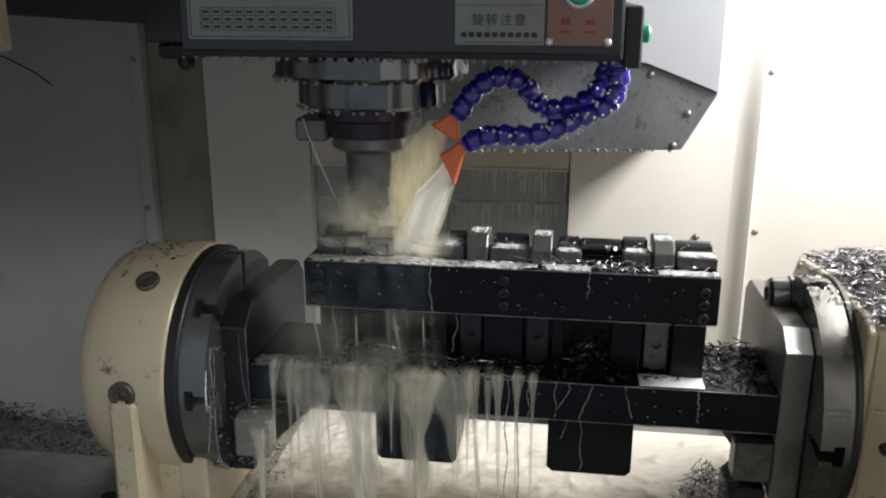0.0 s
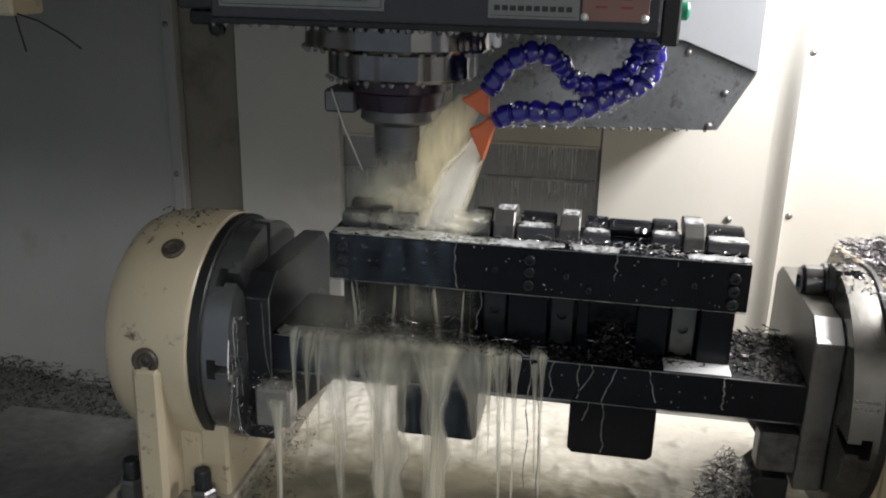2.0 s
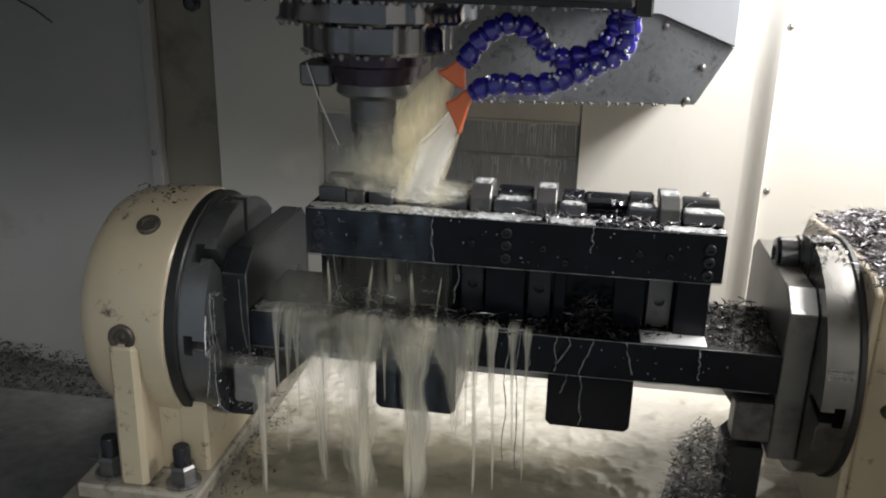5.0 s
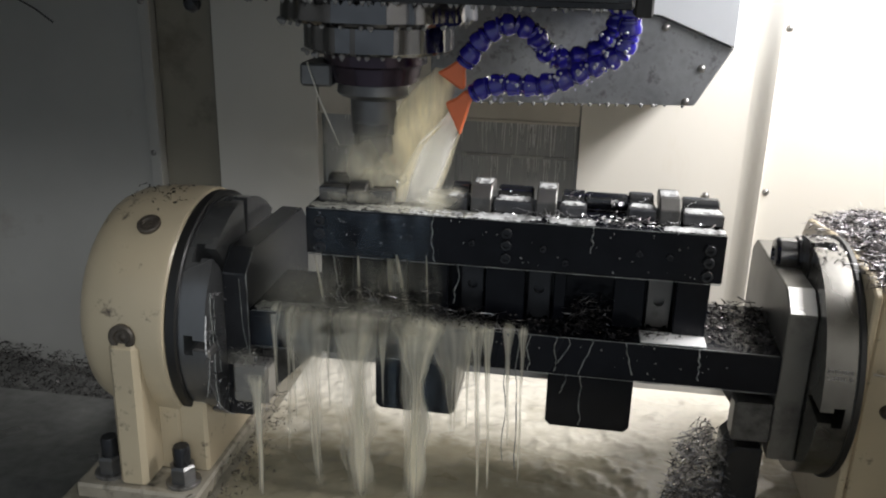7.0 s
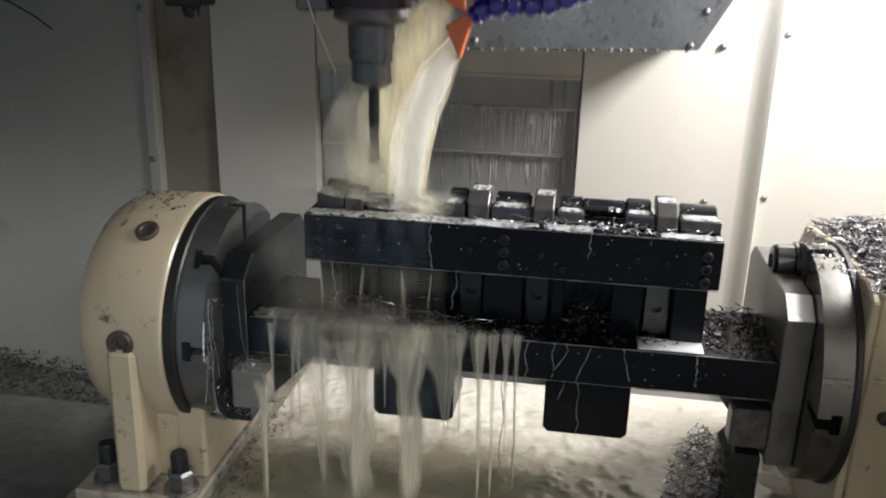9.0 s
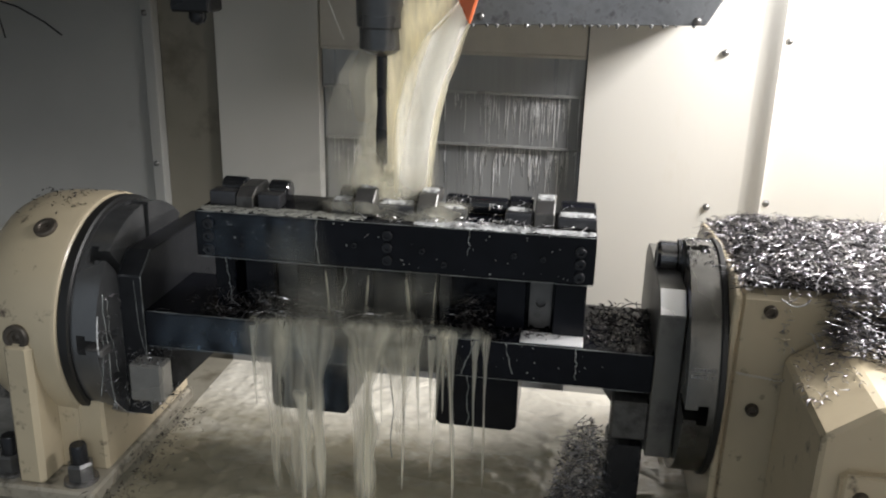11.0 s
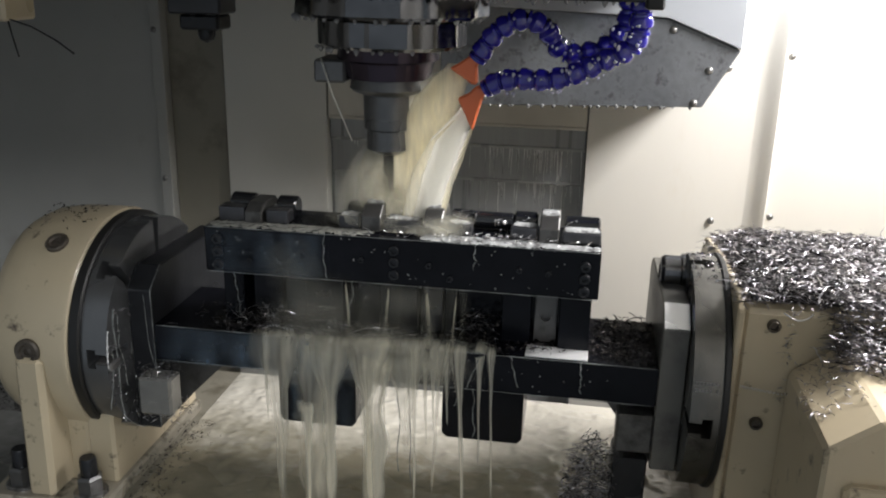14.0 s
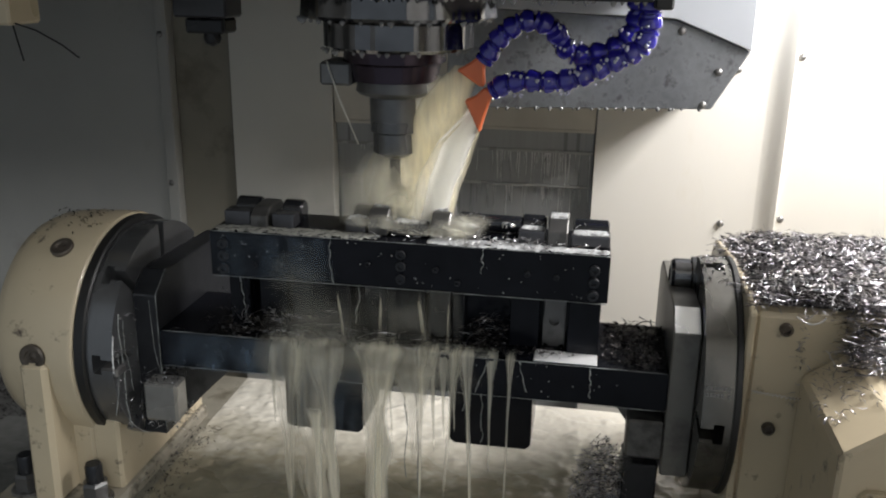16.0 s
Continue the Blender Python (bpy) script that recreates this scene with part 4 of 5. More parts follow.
part("haze_core", bm_flow([(-0.100, 0.092, 0.485, 0.020, 0.006), (-0.128, 0.108, 0.44, 0.036, 0.010), (-0.148, 0.116, 0.37, 0.046, 0.012), (-0.156, 0.118, 0.29, 0.050, 0.012), (-0.160, 0.118, 0.215, 0.052, 0.010)], 28, 0.14, 26, False), M_HAZE, jets)

mist = thing("coolant_mist", (-0.18, 0.08, 0.36), "thin grey mist of coolant round the cutter", "mist")
for k, (x, y, z, w, hh) in enumerate(((-0.172, 0.058, 0.396, 0.060, 0.055), (-0.200, 0.066, 0.382, 0.075, 0.036), (-0.225, 0.080, 0.386, 0.065, 0.034))):
    part("veil", bm_veil((x, y, z), (w, 0.012, hh), 2 + 1.7 * k, 1.3), M_MIST, mist)
splash = thing("coolant_splash", (-0.12, 0.05, 0.365), "milky splash where the jets strike the fixture", "splash")
for k, (x, y, z, w, hh) in enumerate(((-0.108, 0.020, 0.366, 0.045, 0.010), (-0.150, 0.056, 0.384, 0.050, 0.026), (-0.082, 0.024, 0.372, 0.030, 0.016), (-0.165, 0.064, 0.398, 0.050, 0.052), (-0.074, 0.040, 0.374, 0.026, 0.014), (-0.172, 0.030, 0.371, 0.055, 0.012), (-0.150, 0.060, 0.380, 0.045, 0.030))):
    part("veil", bm_veil((x, y, z), (w, 0.008, hh), 31 + 1.3 * k, 1.4), M_SPLASH, splash)
spray = thing("coolant_spray", (-0.25, 0.0, 0.25), "grey spray of coolant drifting beside the fixture", "mist")
for k, (x, y, z, w, hh) in enumerate(((-0.235, -0.010, 0.270, 0.080, 0.050), (-0.195, -0.018, 0.240, 0.10, 0.035), (-0.150, -0.024, 0.232, 0.09, 0.026), (-0.260, 0.000, 0.315, 0.05, 0.055), (-0.120, 0.010, 0.272, 0.08, 0.032))):
    part("veil", bm_veil((x, y, z), (w, 0.008, hh), 51 + 1.9 * k, 2.6), M_MIST, spray)

part("veil", bm_veil((-0.298, -0.034, 0.176), (0.034, 0.006, 0.012), 91, 1.6), M_MIST, spray)

curtain = thing("coolant_curtain", (-0.16, -0.01, 0.2), "ragged curtain of coolant spilling over the bar", "coolant curtain")
for k, (x, y, z, w, hh) in enumerate(((-0.165, -0.011, 0.222, 0.080, 0.026), (-0.105, -0.012, 0.220, 0.055, 0.030), (-0.225, -0.012, 0.224, 0.070, 0.022), (-0.14, -0.009, 0.195, 0.09, 0.030))):
    part("veil", bm_veil((x, y, z), (w, 0.004, hh), 71 + 2.3 * k, 1.2), M_MIST, curtain)

for k, (x, w, end, lean) in enumerate(((-0.208, 0.0022, 0.226, 0.006), (-0.157, 0.0026, 0.222, -0.004), (-0.112, 0.0035, 0.222, 0.006), (-0.078, 0.0014, 0.228, -0.003))):
    part("ribbon", bm_flow([(x, -0.002, 0.312, w * 0.3, 0.0015), (x, -0.004, 0.298, w * 0.5, 0.002), (x + lean * 0.5, -0.004, 0.268, w * 0.9, 0.002), (x + lean, -0.006, end, w * 1.8, 0.002)], 20, 0.35, 90 + k), M_FAN, curtain)

# falling streams
STREAMS = []


def bm_fall(widths, lean, y, seed, weight, start=0.240):
    """A falling sheet of uneven strands that draws together on its way down."""
    a, b, c, d, e, end = widths
    keys = [(start, y + 0.022, a * 0.8, 0.0), (0.232, y + 0.008, a, 0.0), (0.205, y, b, 0.2), (0.165, y - 0.002, c, 0.4), (max(0.09, (0.165 + end) / 2), y - 0.005, d, 0.8), (end, y - 0.007, e, 1.0)] if start > 0.2 else \
           [(start, y, a, 0.0), (start - 0.02, y - 0.001, b, 0.2), (start - 0.06, y - 0.003, c, 0.4), (start - 0.11, y - 0.005, d, 0.8), (end, y - 0.006, e, 1.0)]
    bm = bmesh.new()
    thick = bm.verts.layers.float.new("thick")
    nu, nk = 36, 12
    rows, total = [], nk * (len(keys) - 1)
    for i in range(total + 1):
        k, t = min(i // nk, len(keys) - 2), i / nk - min(i // nk, len(keys) - 2)
        z, yy, w, g = [p + (q - p) * t for p, q in zip(keys[k], keys[k + 1])]
        fall = i / total
        mid = lean * g + 0.16 * w * noise.noise(Vector((seed * 3.1, 0, z * 16)))
        left, right = w * (1 + 0.5 * noise.noise(Vector((seed, 4, z * 22)))), w * (1 + 0.5 * noise.noise(Vector((seed, 8, z * 22))))
        row = []
        for m in range(nu + 1):
            u = 2 * m / nu - 1
            strand = noise.noise(Vector((u * 1.9 + seed * 1.7, seed, z * 7))) + 0.45 * noise.noise(Vector((u * 4.5 + seed, z * 12, seed)))
            v = bm.verts.new((mid + u * (right if u > 0 else left), yy + 0.005 * strand * min(1, w * 60), z))
            body = (1 - abs(u) ** 2.4) ** 0.9 * min(1.0, max(0.25, 0.72 + 0.7 * strand))
            v[thick] = max(0.0, 1.7 * body * weight * min(1, fall * 7) * min(1, (1 - fall) * 9 + 0.15))
            row.append(v)
        rows.append(row)
    for p, q in zip(rows, rows[1:]):
        for m in range(nu):
            bm.faces.new((p[m], p[m + 1], q[m + 1], q[m])).smooth = True
    return bm


def stream(xa, xb, seed, widths, lean=0.0, y=-0.013, weight=1.0, start=0.240):
    """widths: half widths over the bar, at its face, under it, half way down and at the end; the last number is where it ends."""
    ob = solo("coolant_stream", bm_fall(widths, lean, y, seed, weight, start), M_FALL, "milky coolant running off the fixture in an uneven stream", "coolant stream", origin=(0, 0, 0), group="coolant streams")
    STREAMS.append((ob, xa, xb, seed))


stream(-0.166, -0.246, 11, (0.034, 0.031, 0.028, 0.023, 0.018, 0.002), 0.004, weight=0.85)
stream(-0.172, -0.228, 21, (0.030, 0.020, 0.012, 0.008, 0.007, 0.002), 0.010, y=-0.017, weight=1.0)
stream(-0.099, -0.172, 12, (0.024, 0.020, 0.017, 0.016, 0.015, 0.002), 0.003, weight=1.15)
stream(-0.106, -0.166, 22, (0.034, 0.022, 0.007, 0.005, 0.005, 0.002), 0.004, y=-0.017, weight=1.0)
stream(-0.222, -0.288, 18, (0.034, 0.030, 0.016, 0.008, 0.005, 0.01), 0.012, weight=0.6)
stream(-0.282, -0.236, 13, (0.016, 0.010, 0.006, 0.004, 0.0035, 0.002), 0.004, y=-0.036, start=0.168)
stream(-0.055, -0.128, 16, (0.034, 0.026, 0.012, 0.006, 0.003, 0.10), 0.004, weight=0.6)
stream(-0.034, -0.064, 17, (0.012, 0.007, 0.0035, 0.0025, 0.002, 0.02), 0.012)
stream(-0.008, -0.118, 19, (0.008, 0.004, 0.0025, 0.002, 0.0015, 0.03), 0.004)
stream(0.024, -0.020, 20, (0.006, 0.003, 0.0016, 0.0013, 0.001, 0.04), 0.004)
for k, (xa, xb, end) in enumerate(((-0.268, -0.302, 0.125), (-0.242, -0.276, 0.10), (-0.206, -0.150, 0.12), (-0.135, -0.092, 0.13), (-0.045, -0.100, 0.11), (-0.020, -0.078, 0.14), (0.010, -0.044, 0.09))):
    stream(xa, xb, 31 + k, (0.008, 0.004, 0.0018, 0.0014, 0.001, end), 0.003, y=-0.008, weight=0.9)
stream(-0.250, -0.080, 23, (0.012, 0.006, 0.003, 0.002, 0.002, 0.05), -0.006, weight=0.7)

film = thing("coolant_film", (-0.15, -0.002, 0.2), "thin bluish film of coolant over the black steel", "coolant film", rides=TABLE_THINGS)
def bm_film(x0, x1, z0, z1, y, seed, weight=1.0, nx=60, nz=14):
    """A skin of liquid, thinning out unevenly to its rim."""
    bm = bmesh.new()
    thick = bm.verts.layers.float.new("thick")
    rows = []
    for j in range(nz + 1):
        row = []
        for i in range(nx + 1):
            u, w = i / nx, j / nz
            v = bm.verts.new((x0 + (x1 - x0) * u, y + 0.0006 * noise.noise(Vector((u * 9, w * 3, seed))), z0 + (z1 - z0) * w))
            streak = 0.55 + 0.9 * noise.noise(Vector((u * 11 + seed, w * 1.2, seed)))
            v[thick] = weight * max(0.0, min(1, u * 5, (1 - u) * 5) * min(1, w * 9 + 0.3, (1 - w) * 9 + 0.3) * streak)
            row.append(v)
        rows.append(row)
    for p, q in zip(rows, rows[1:]):
        for i in range(nx):
            bm.faces.new((p[i], p[i + 1], q[i + 1], q[i])).smooth = True
    return bm


for x0, x1, z0, z1, y, sd, weight in ((-0.232, -0.074, 0.3055, 0.360, -0.004, 5, 1.0), (-0.302, -0.02, 0.1815, 0.229, -0.004, 6, 1.7), (-0.160, -0.056, 0.097, 0.181, 0.030, 7, 1.2)):
    part("sheet", bm_film(x0, x1, z0, z1, y, sd, weight), M_FILM, film)

for x0, x1, y, sd, weight in ((-0.215, -0.130, 0.012, 11, 0.40), (-0.140, -0.062, 0.016, 12, 0.42)):
    part("hanging_sheet", bm_film(x0, x1, 0.226, 0.306, y, sd, weight), M_HAZE, curtain)

LIP = "thin milky sheet of coolant spreading on the bar"
# foam on the plate edge and in the lee of the clamps
def bm_foam(x0, x1, y0, y1, z, height, seed):
    """A ragged patch of foam and liquid with a rounded rim."""
    bm = bm_pool(x0, x1, y0, y1, z, 44, 18, height, 0.006, seed)
    cx, cy = (x0 + x1) / 2, (y0 + y1) / 2
    gone = []
    for v in bm.verts:
        u, w = (v.co.x - cx) / (x1 - x0) * 2, (v.co.y - cy) / (y1 - y0) * 2
        rim = 1.0 + 0.9 * noise.noise(Vector((v.co.x * 110, v.co.y * 140, seed))) + 0.4 * noise.noise(Vector((v.co.x * 330, v.co.y * 330, seed))) - (u ** 4 + abs(w) ** 3) * 0.85
        if rim < 0:
            gone.append(v)
        else:
            v.co.z = z + (v.co.z - z) * min(1, rim * 2.5)
    bmesh.ops.delete(bm, geom=gone, context="VERTS")
    return bm


for k, (x0, x1, y0, y1) in enumerate(((-0.115, -0.04, 0.001, 0.028), (-0.045, 0.034, 0.001, 0.027), (0.04, 0.095, 0.002, 0.024), (0.165, 0.229, 0.002, 0.022))):
    solo("foam_patch", bm_foam(x0, x1, y0, y1, 0.3603, 0.0022, 20 + k), M_FOAM, "white coolant foam along the plate edge", "foam", group="foam patches", rides=TABLE_THINGS if k > 1 else None)
for k, (x0, x1, y0, y1, z) in enumerate(((-0.018, 0.021, 0.028, 0.048, 0.3755), (0.188, 0.227, 0.028, 0.049, 0.3745), (-0.072, -0.052, 0.028, 0.048, 0.3765), (0.129, 0.155, 0.030, 0.047, 0.3765), (0.161, 0.181, 0.040, 0.066, 0.3885), (-0.045, -0.024, 0.042, 0.066, 0.3895), (0.028, 0.048, 0.042, 0.064, 0.3885), (0.055, 0.080, 0.030, 0.046, 0.3745))):
    solo("foam_patch", bm_foam(x0, x1, y0, y1, z - 0.0004, 0.0018, 40 + k), M_FOAM, "wet white foam on a clamped block", "foam", group="foam patches", rides=TABLE_THINGS)


for k, (x0, x1) in enumerate(((-0.229, -0.15), (-0.165, -0.085), (-0.10, -0.03))):
    solo("coolant_sheet", bm_foam(x0, x1, 0.0005, 0.030, 0.3603, 0.0016, 80 + k), M_SKIM, "thin milky skin of coolant on the plate top", "coolant", group="coolant sheets", rides=TABLE_THINGS)
for k, (x0, x1) in enumerate(((-0.30, -0.20), (-0.22, -0.11), (-0.13, -0.03))):
    solo("coolant_sheet", bm_foam(x0, x1, -0.001, 0.032, 0.2284, 0.0022, 60 + k), M_SKIM, LIP, "coolant", group="coolant sheets")


def trickle(points, r=0.0009):
    points = [p for p, _ in along(points, 0.0025)]
    n = len(points)
    return bm_tube(points, [r * (0.75 + 0.5 * noise.noise(Vector((i * 0.4, points[0].x * 90, 0)))) for i in range(n)], 6)


def wander(x, z0, z1, y, seed, sway=0.006):
    rn = random.Random(seed)
    n = 9
    out, dx = [], 0.0
    for k in range(n):
        dx += rn.uniform(-sway, sway) * 0.5
        out.append((x + dx, y, z0 + (z1 - z0) * k / (n - 1)))
    return out


for k, (x, z0, z1, y) in enumerate(((0.005, 0.230, 0.06, -0.0025), (0.020, 0.230, 0.05, -0.0025), (0.032, 0.231, 0.182, -0.0016), (0.062, 0.231, 0.184, -0.0016), (0.074, 0.231, 0.196, -0.0016), (0.102, 0.231, 0.184, -0.0016),
                                     (0.088, 0.18, 0.10, 0.0325), (0.076, 0.18, 0.14, 0.0325), (0.218, 0.231, 0.19, -0.0016), (-0.052, 0.31, 0.25, 0.02), (0.092, 0.362, 0.33, -0.0016), (-0.082, 0.364, 0.306, -0.0016), (-0.205, 0.306, 0.24, 0.022), (0.135, 0.230, 0.19, -0.0016))):
    solo("coolant_trickle", trickle(wander(x, z0, z1, y, 40 + k)), M_TRICKLE, "thin pale trickle of coolant on black steel", "trickle", group="coolant trickles", rides=TABLE_THINGS)


# runs placed to paint the reflected glint band on the disc
for k, (x, y, z0, z1, r) in enumerate(((-0.3343, -0.032, 0.262, 0.105, 0.0012), (-0.3343, -0.022, 0.25, 0.15, 0.0007), (-0.313, -0.0008, 0.268, 0.10, 0.0005), (-0.3343, -0.050, 0.215, 0.14, 0.0008))):
    path = wander(0, z0, z1, y, 90 + k, 0.010)
    solo("coolant_trickle", trickle([(x + (p[0] if k == 2 else 0), p[1] + (0 if k == 2 else p[0]), p[2]) for p in path], r), M_TRICKLE, "coolant run painting the glint band down the tailstock disc", "trickle", group="coolant trickles", rides=TABLE_THINGS)


# pale arcs added as the highlight on the disc's lit rim
for k, (r, a0, a1, w) in enumerate(((0.1388, 163, 182, 0.0013), (0.1392, 214, 240, 0.0007))):
    arc = [(-0.3338, AX + r * math.cos(radians(a0 + (a1 - a0) * i / 40)), AZ + r * math.sin(radians(a0 + (a1 - a0) * i / 40))) for i in range(41)]
    solo("coolant_trickle", bm_tube(arc, [w * (0.5 + abs(noise.noise(Vector((i * 0.35, k * 7, 2))))) for i in range(41)], 6), M_DRIP, "pale bead painting the highlight on the disc edge", "trickle", group="coolant trickles", rides=TABLE_THINGS)


# ---- steel chips ----
def chips(count, place, seed, smallest=0.006, largest=0.020, curl=True, width=0.0011, tight=1.0):
    """Curled ribbons of swarf; place(rnd) gives a spot for each."""
    rn = random.Random(seed)
    verts, faces = [], []
    for _ in range(count):
        p = Vector(place(rn))
        q = Euler((rn.uniform(-0.5, 0.5), rn.uniform(-0.4, 0.4), rn.uniform(0, 6.283))).to_matrix()
        length = rn.uniform(smallest, largest) * (1.8 if rn.random() < 0.06 else 1)
        turns, r = (rn.uniform(0.2, 1.3) * tight, rn.uniform(0.0006, 0.0020)) if curl else (0.3, 0.001)
        w = width * rn.uniform(0.6, 1.4)
        n = 7
        base = len(verts)
        bend = rn.uniform(-0.4, 0.4)
        for k in range(n):
            t = k / (n - 1)
            a = 6.283 * turns * t
            c = Vector(((t - 0.5) * length, r * math.cos(a) + bend * length * (t - 0.5) ** 2 * 2, r * math.sin(a)))
            side = Vector((0.5, -math.sin(a + 0.6), math.cos(a + 0.6))) * w
            verts += [p + q @ (c - side), p + q @ (c + side)]
            if k:
                b = base + 2 * k
                faces.append((b - 2, b - 1, b + 1, b))
    bm = bmesh.new()
    vs = [bm.verts.new(v) for v in verts]
    for f in faces:
        bm.faces.new([vs[i] for i in f]).smooth = True
    return bm


def coil(name, points, r, turns, wire, label):
    """A long spiral chip wound along a line."""
    line = along(points, 0.0006)
    out = []
    for i, (p, d) in enumerate(line):
        side = d.orthogonal().normalized()
        a = 2 * math.pi * turns * i / len(line)
        out.append(p + r * (math.cos(a) * side + math.sin(a) * d.cross(side)))
    return solo(name, bm_tube(out, [wire] * len(out), 5), M_WIRE, label, "metal chip", group="spiral chips", rides=TABLE_THINGS)


for points, r, turns, wire in (
        ([(0.452, -0.040, 0.289), (0.462, -0.046, 0.272), (0.464, -0.050, 0.258)], 0.0006, 5, 0.0006),
        ([(0.384, -0.040, 0.236), (0.405, -0.041, 0.234), (0.432, -0.043, 0.233), (0.446, -0.048, 0.240), (0.470, -0.052, 0.262)], 0.0014, 26, 0.0005),
        ([(0.418, -0.038, 0.322), (0.434, -0.046, 0.318), (0.446, -0.044, 0.326)], 0.0004, 2, 0.0008),
        ([(0.44, 0.02, 0.358), (0.47, 0.00, 0.352), (0.52, 0.01, 0.350)], 0.0018, 22, 0.0006),
        ([(0.50, 0.08, 0.355), (0.53, 0.05, 0.36), (0.57, 0.07, 0.352)], 0.0016, 16, 0.0006),
        ([(-0.165, 0.0, 0.236), (-0.15, 0.004, 0.240), (-0.125, 0.003, 0.236)], 0.0014, 12, 0.0005),
        ([(-0.028, 0.002, 0.2315), (0.0, 0.001, 0.232), (0.026, 0.002, 0.2315)], 0.0016, 18, 0.0005)):
    coil("spiral_chip", points, r, turns, wire, "long tightly wound bright steel chip")


def body_top(y):
    return 0.328 - 0.006 * max(0, y) / 0.14 if y < 0.14 else 0.322 - 0.165 * (y - 0.14)


def heap_top(rn):
    x, y = rn.uniform(0.377, 0.80), rn.uniform(-0.036, 0.272)
    lift = 0.028 * min(1, (x - 0.368) / 0.05, (y + 0.046) / 0.03, (0.30 - y) / 0.06)
    return x, y, body_top(y) + lift * rn.random() ** 0.6


def heap_housing(rn):
    x = rn.uniform(0.466, 0.80)
    y = -0.03 - (0.045 + 0.65 * max(0, x - 0.44)) * rn.random() ** 1.5
    y = max(y, -0.18)
    return x, y, (0.290 if x > 0.478 else 0.264 + 0.6 * (x - 0.44)) + 0.055 * rn.random() * max(0.08, 1 + (y + 0.03) / 0.09)


solo("chip_heap", joined(chips(6200, heap_top, 1, 0.012, 0.038, width=0.00042, tight=0.6), chips(2600, heap_housing, 2, 0.012, 0.036, width=0.00042, tight=0.6)), M_CHIP, "silvery heap of curled steel chips on the rotary table", "metal chips", kind="stuff", rides=TABLE_THINGS)
solo("stray_chips", joined(chips(90, lambda rn: (lambda u: (0.433 + 0.045 * u, rn.uniform(-0.15, -0.03), 0.2575 + 0.033 * u))(rn.random()), 71, 0.006, 0.018, width=0.0005), chips(36, lambda rn: (rn.uniform(0.425, 0.432), rn.uniform(-0.036, -0.032), rn.uniform(0.22, 0.325)), 72, 0.004, 0.010, width=0.0005)), M_CHIP, "stray chips clinging to the housing edges", "metal chips", kind="stuff", rides=TABLE_THINGS)
solo("dark_chips", joined(chips(5200, heap_top, 61, 0.010, 0.030, width=0.0006, tight=0.6), chips(1700, heap_housing, 62, 0.010, 0.030, width=0.0006, tight=0.6)), M_CHIPDARK, "darker chips mixed into the silvery heap", "metal chips", kind="stuff", rides=TABLE_THINGS)


def mound(x0, x1, y0, y1, z, height, n, seed, power=1.0):
    """The body under a heap of chips."""
    bm = bm_pool(x0, x1, y0, y1, z, n, n, height * 0.35, 0.02, seed)
    cx, cy = (x0 + x1) / 2, (y0 + y1) / 2
    for v in bm.verts:
        f = max(0, 1 - abs((v.co.x - cx) / (x1 - x0) * 2) ** 3) * max(0, 1 - abs((v.co.y - cy) / (y1 - y0) * 2) ** 3)
        v.co.z += height * 0.8 * f ** power
    return bm


bed = mound(0.388, 0.85, -0.028, 0.268, 0.0, 0.018, 40, 2.0, 0.4)
for v in bed.verts:
    v.co.z += body_top(v.co.y) + 0.001
solo("chip_bed", bed, M_CHIPDARK, "dark compacted chips under the heap", "metal chips", kind="stuff", rides=TABLE_THINGS)


def ball(cx, cy, z0, rx, ry, rz):
    def place(rn):
        while True:
            a, b, c = rn.uniform(-1, 1), rn.uniform(-1, 1), rn.random()
            if a * a + b * b + c * c < 1:
                return cx + a * rx, cy + b * ry, z0 + c * rz
    return place


solo("rest_block", bm_prism([(0.262, 0.002), (0.302, 0.002), (0.302, 0.106), (0.272, 0.106), (0.262, 0.094)], "y", 0.008, 0.075, 0.002), M_DARK, "dark oily block standing under the jaw", "block", rides=TABLE_THINGS)
solo("chip_clump", joined(chips(1050, ball(0.240, 0.03, 0.003, 0.040, 0.05, 0.120), 3, 0.010, 0.026, width=0.0006, tight=0.6), chips(420, ball(0.245, 0.02, 0.003, 0.055, 0.055, 0.03), 13, 0.008, 0.02, width=0.0007, tight=0.6)), M_CHIPMID, "tangled clump of steel chips on the table", "metal chips", kind="stuff", rides=TABLE_THINGS)
solo("chip_litter", joined(chips(170, lambda rn: (rn.uniform(0.228, 0.30), rn.uniform(0.01, 0.13), rn.uniform(0.229, 0.238)), 4), chips(230, lambda rn: (rn.uniform(-0.215, 0.20), rn.uniform(0.004, 0.034), rn.uniform(0.229, 0.237)), 5, 0.005, 0.016),
                           chips(90, lambda rn: (rn.uniform(0.075, 0.115), rn.uniform(0.02, 0.05), rn.uniform(0.23, 0.262)), 25, 0.006, 0.018),
                           chips(200, lambda rn: (rn.gauss(-0.165, 0.035), rn.uniform(-0.002, 0.028), 0.229 + 0.028 * rn.random() ** 2), 26, 0.006, 0.018, width=0.0007), chips(120, lambda rn: (rn.gauss(-0.06, 0.03), rn.uniform(-0.002, 0.028), 0.229 + 0.016 * rn.random() ** 2), 27, 0.006, 0.016, width=0.0007)), M_CHIPDARK, "dark wet chips littering the fixture bar", "metal chips", kind="stuff", rides=TABLE_THINGS)
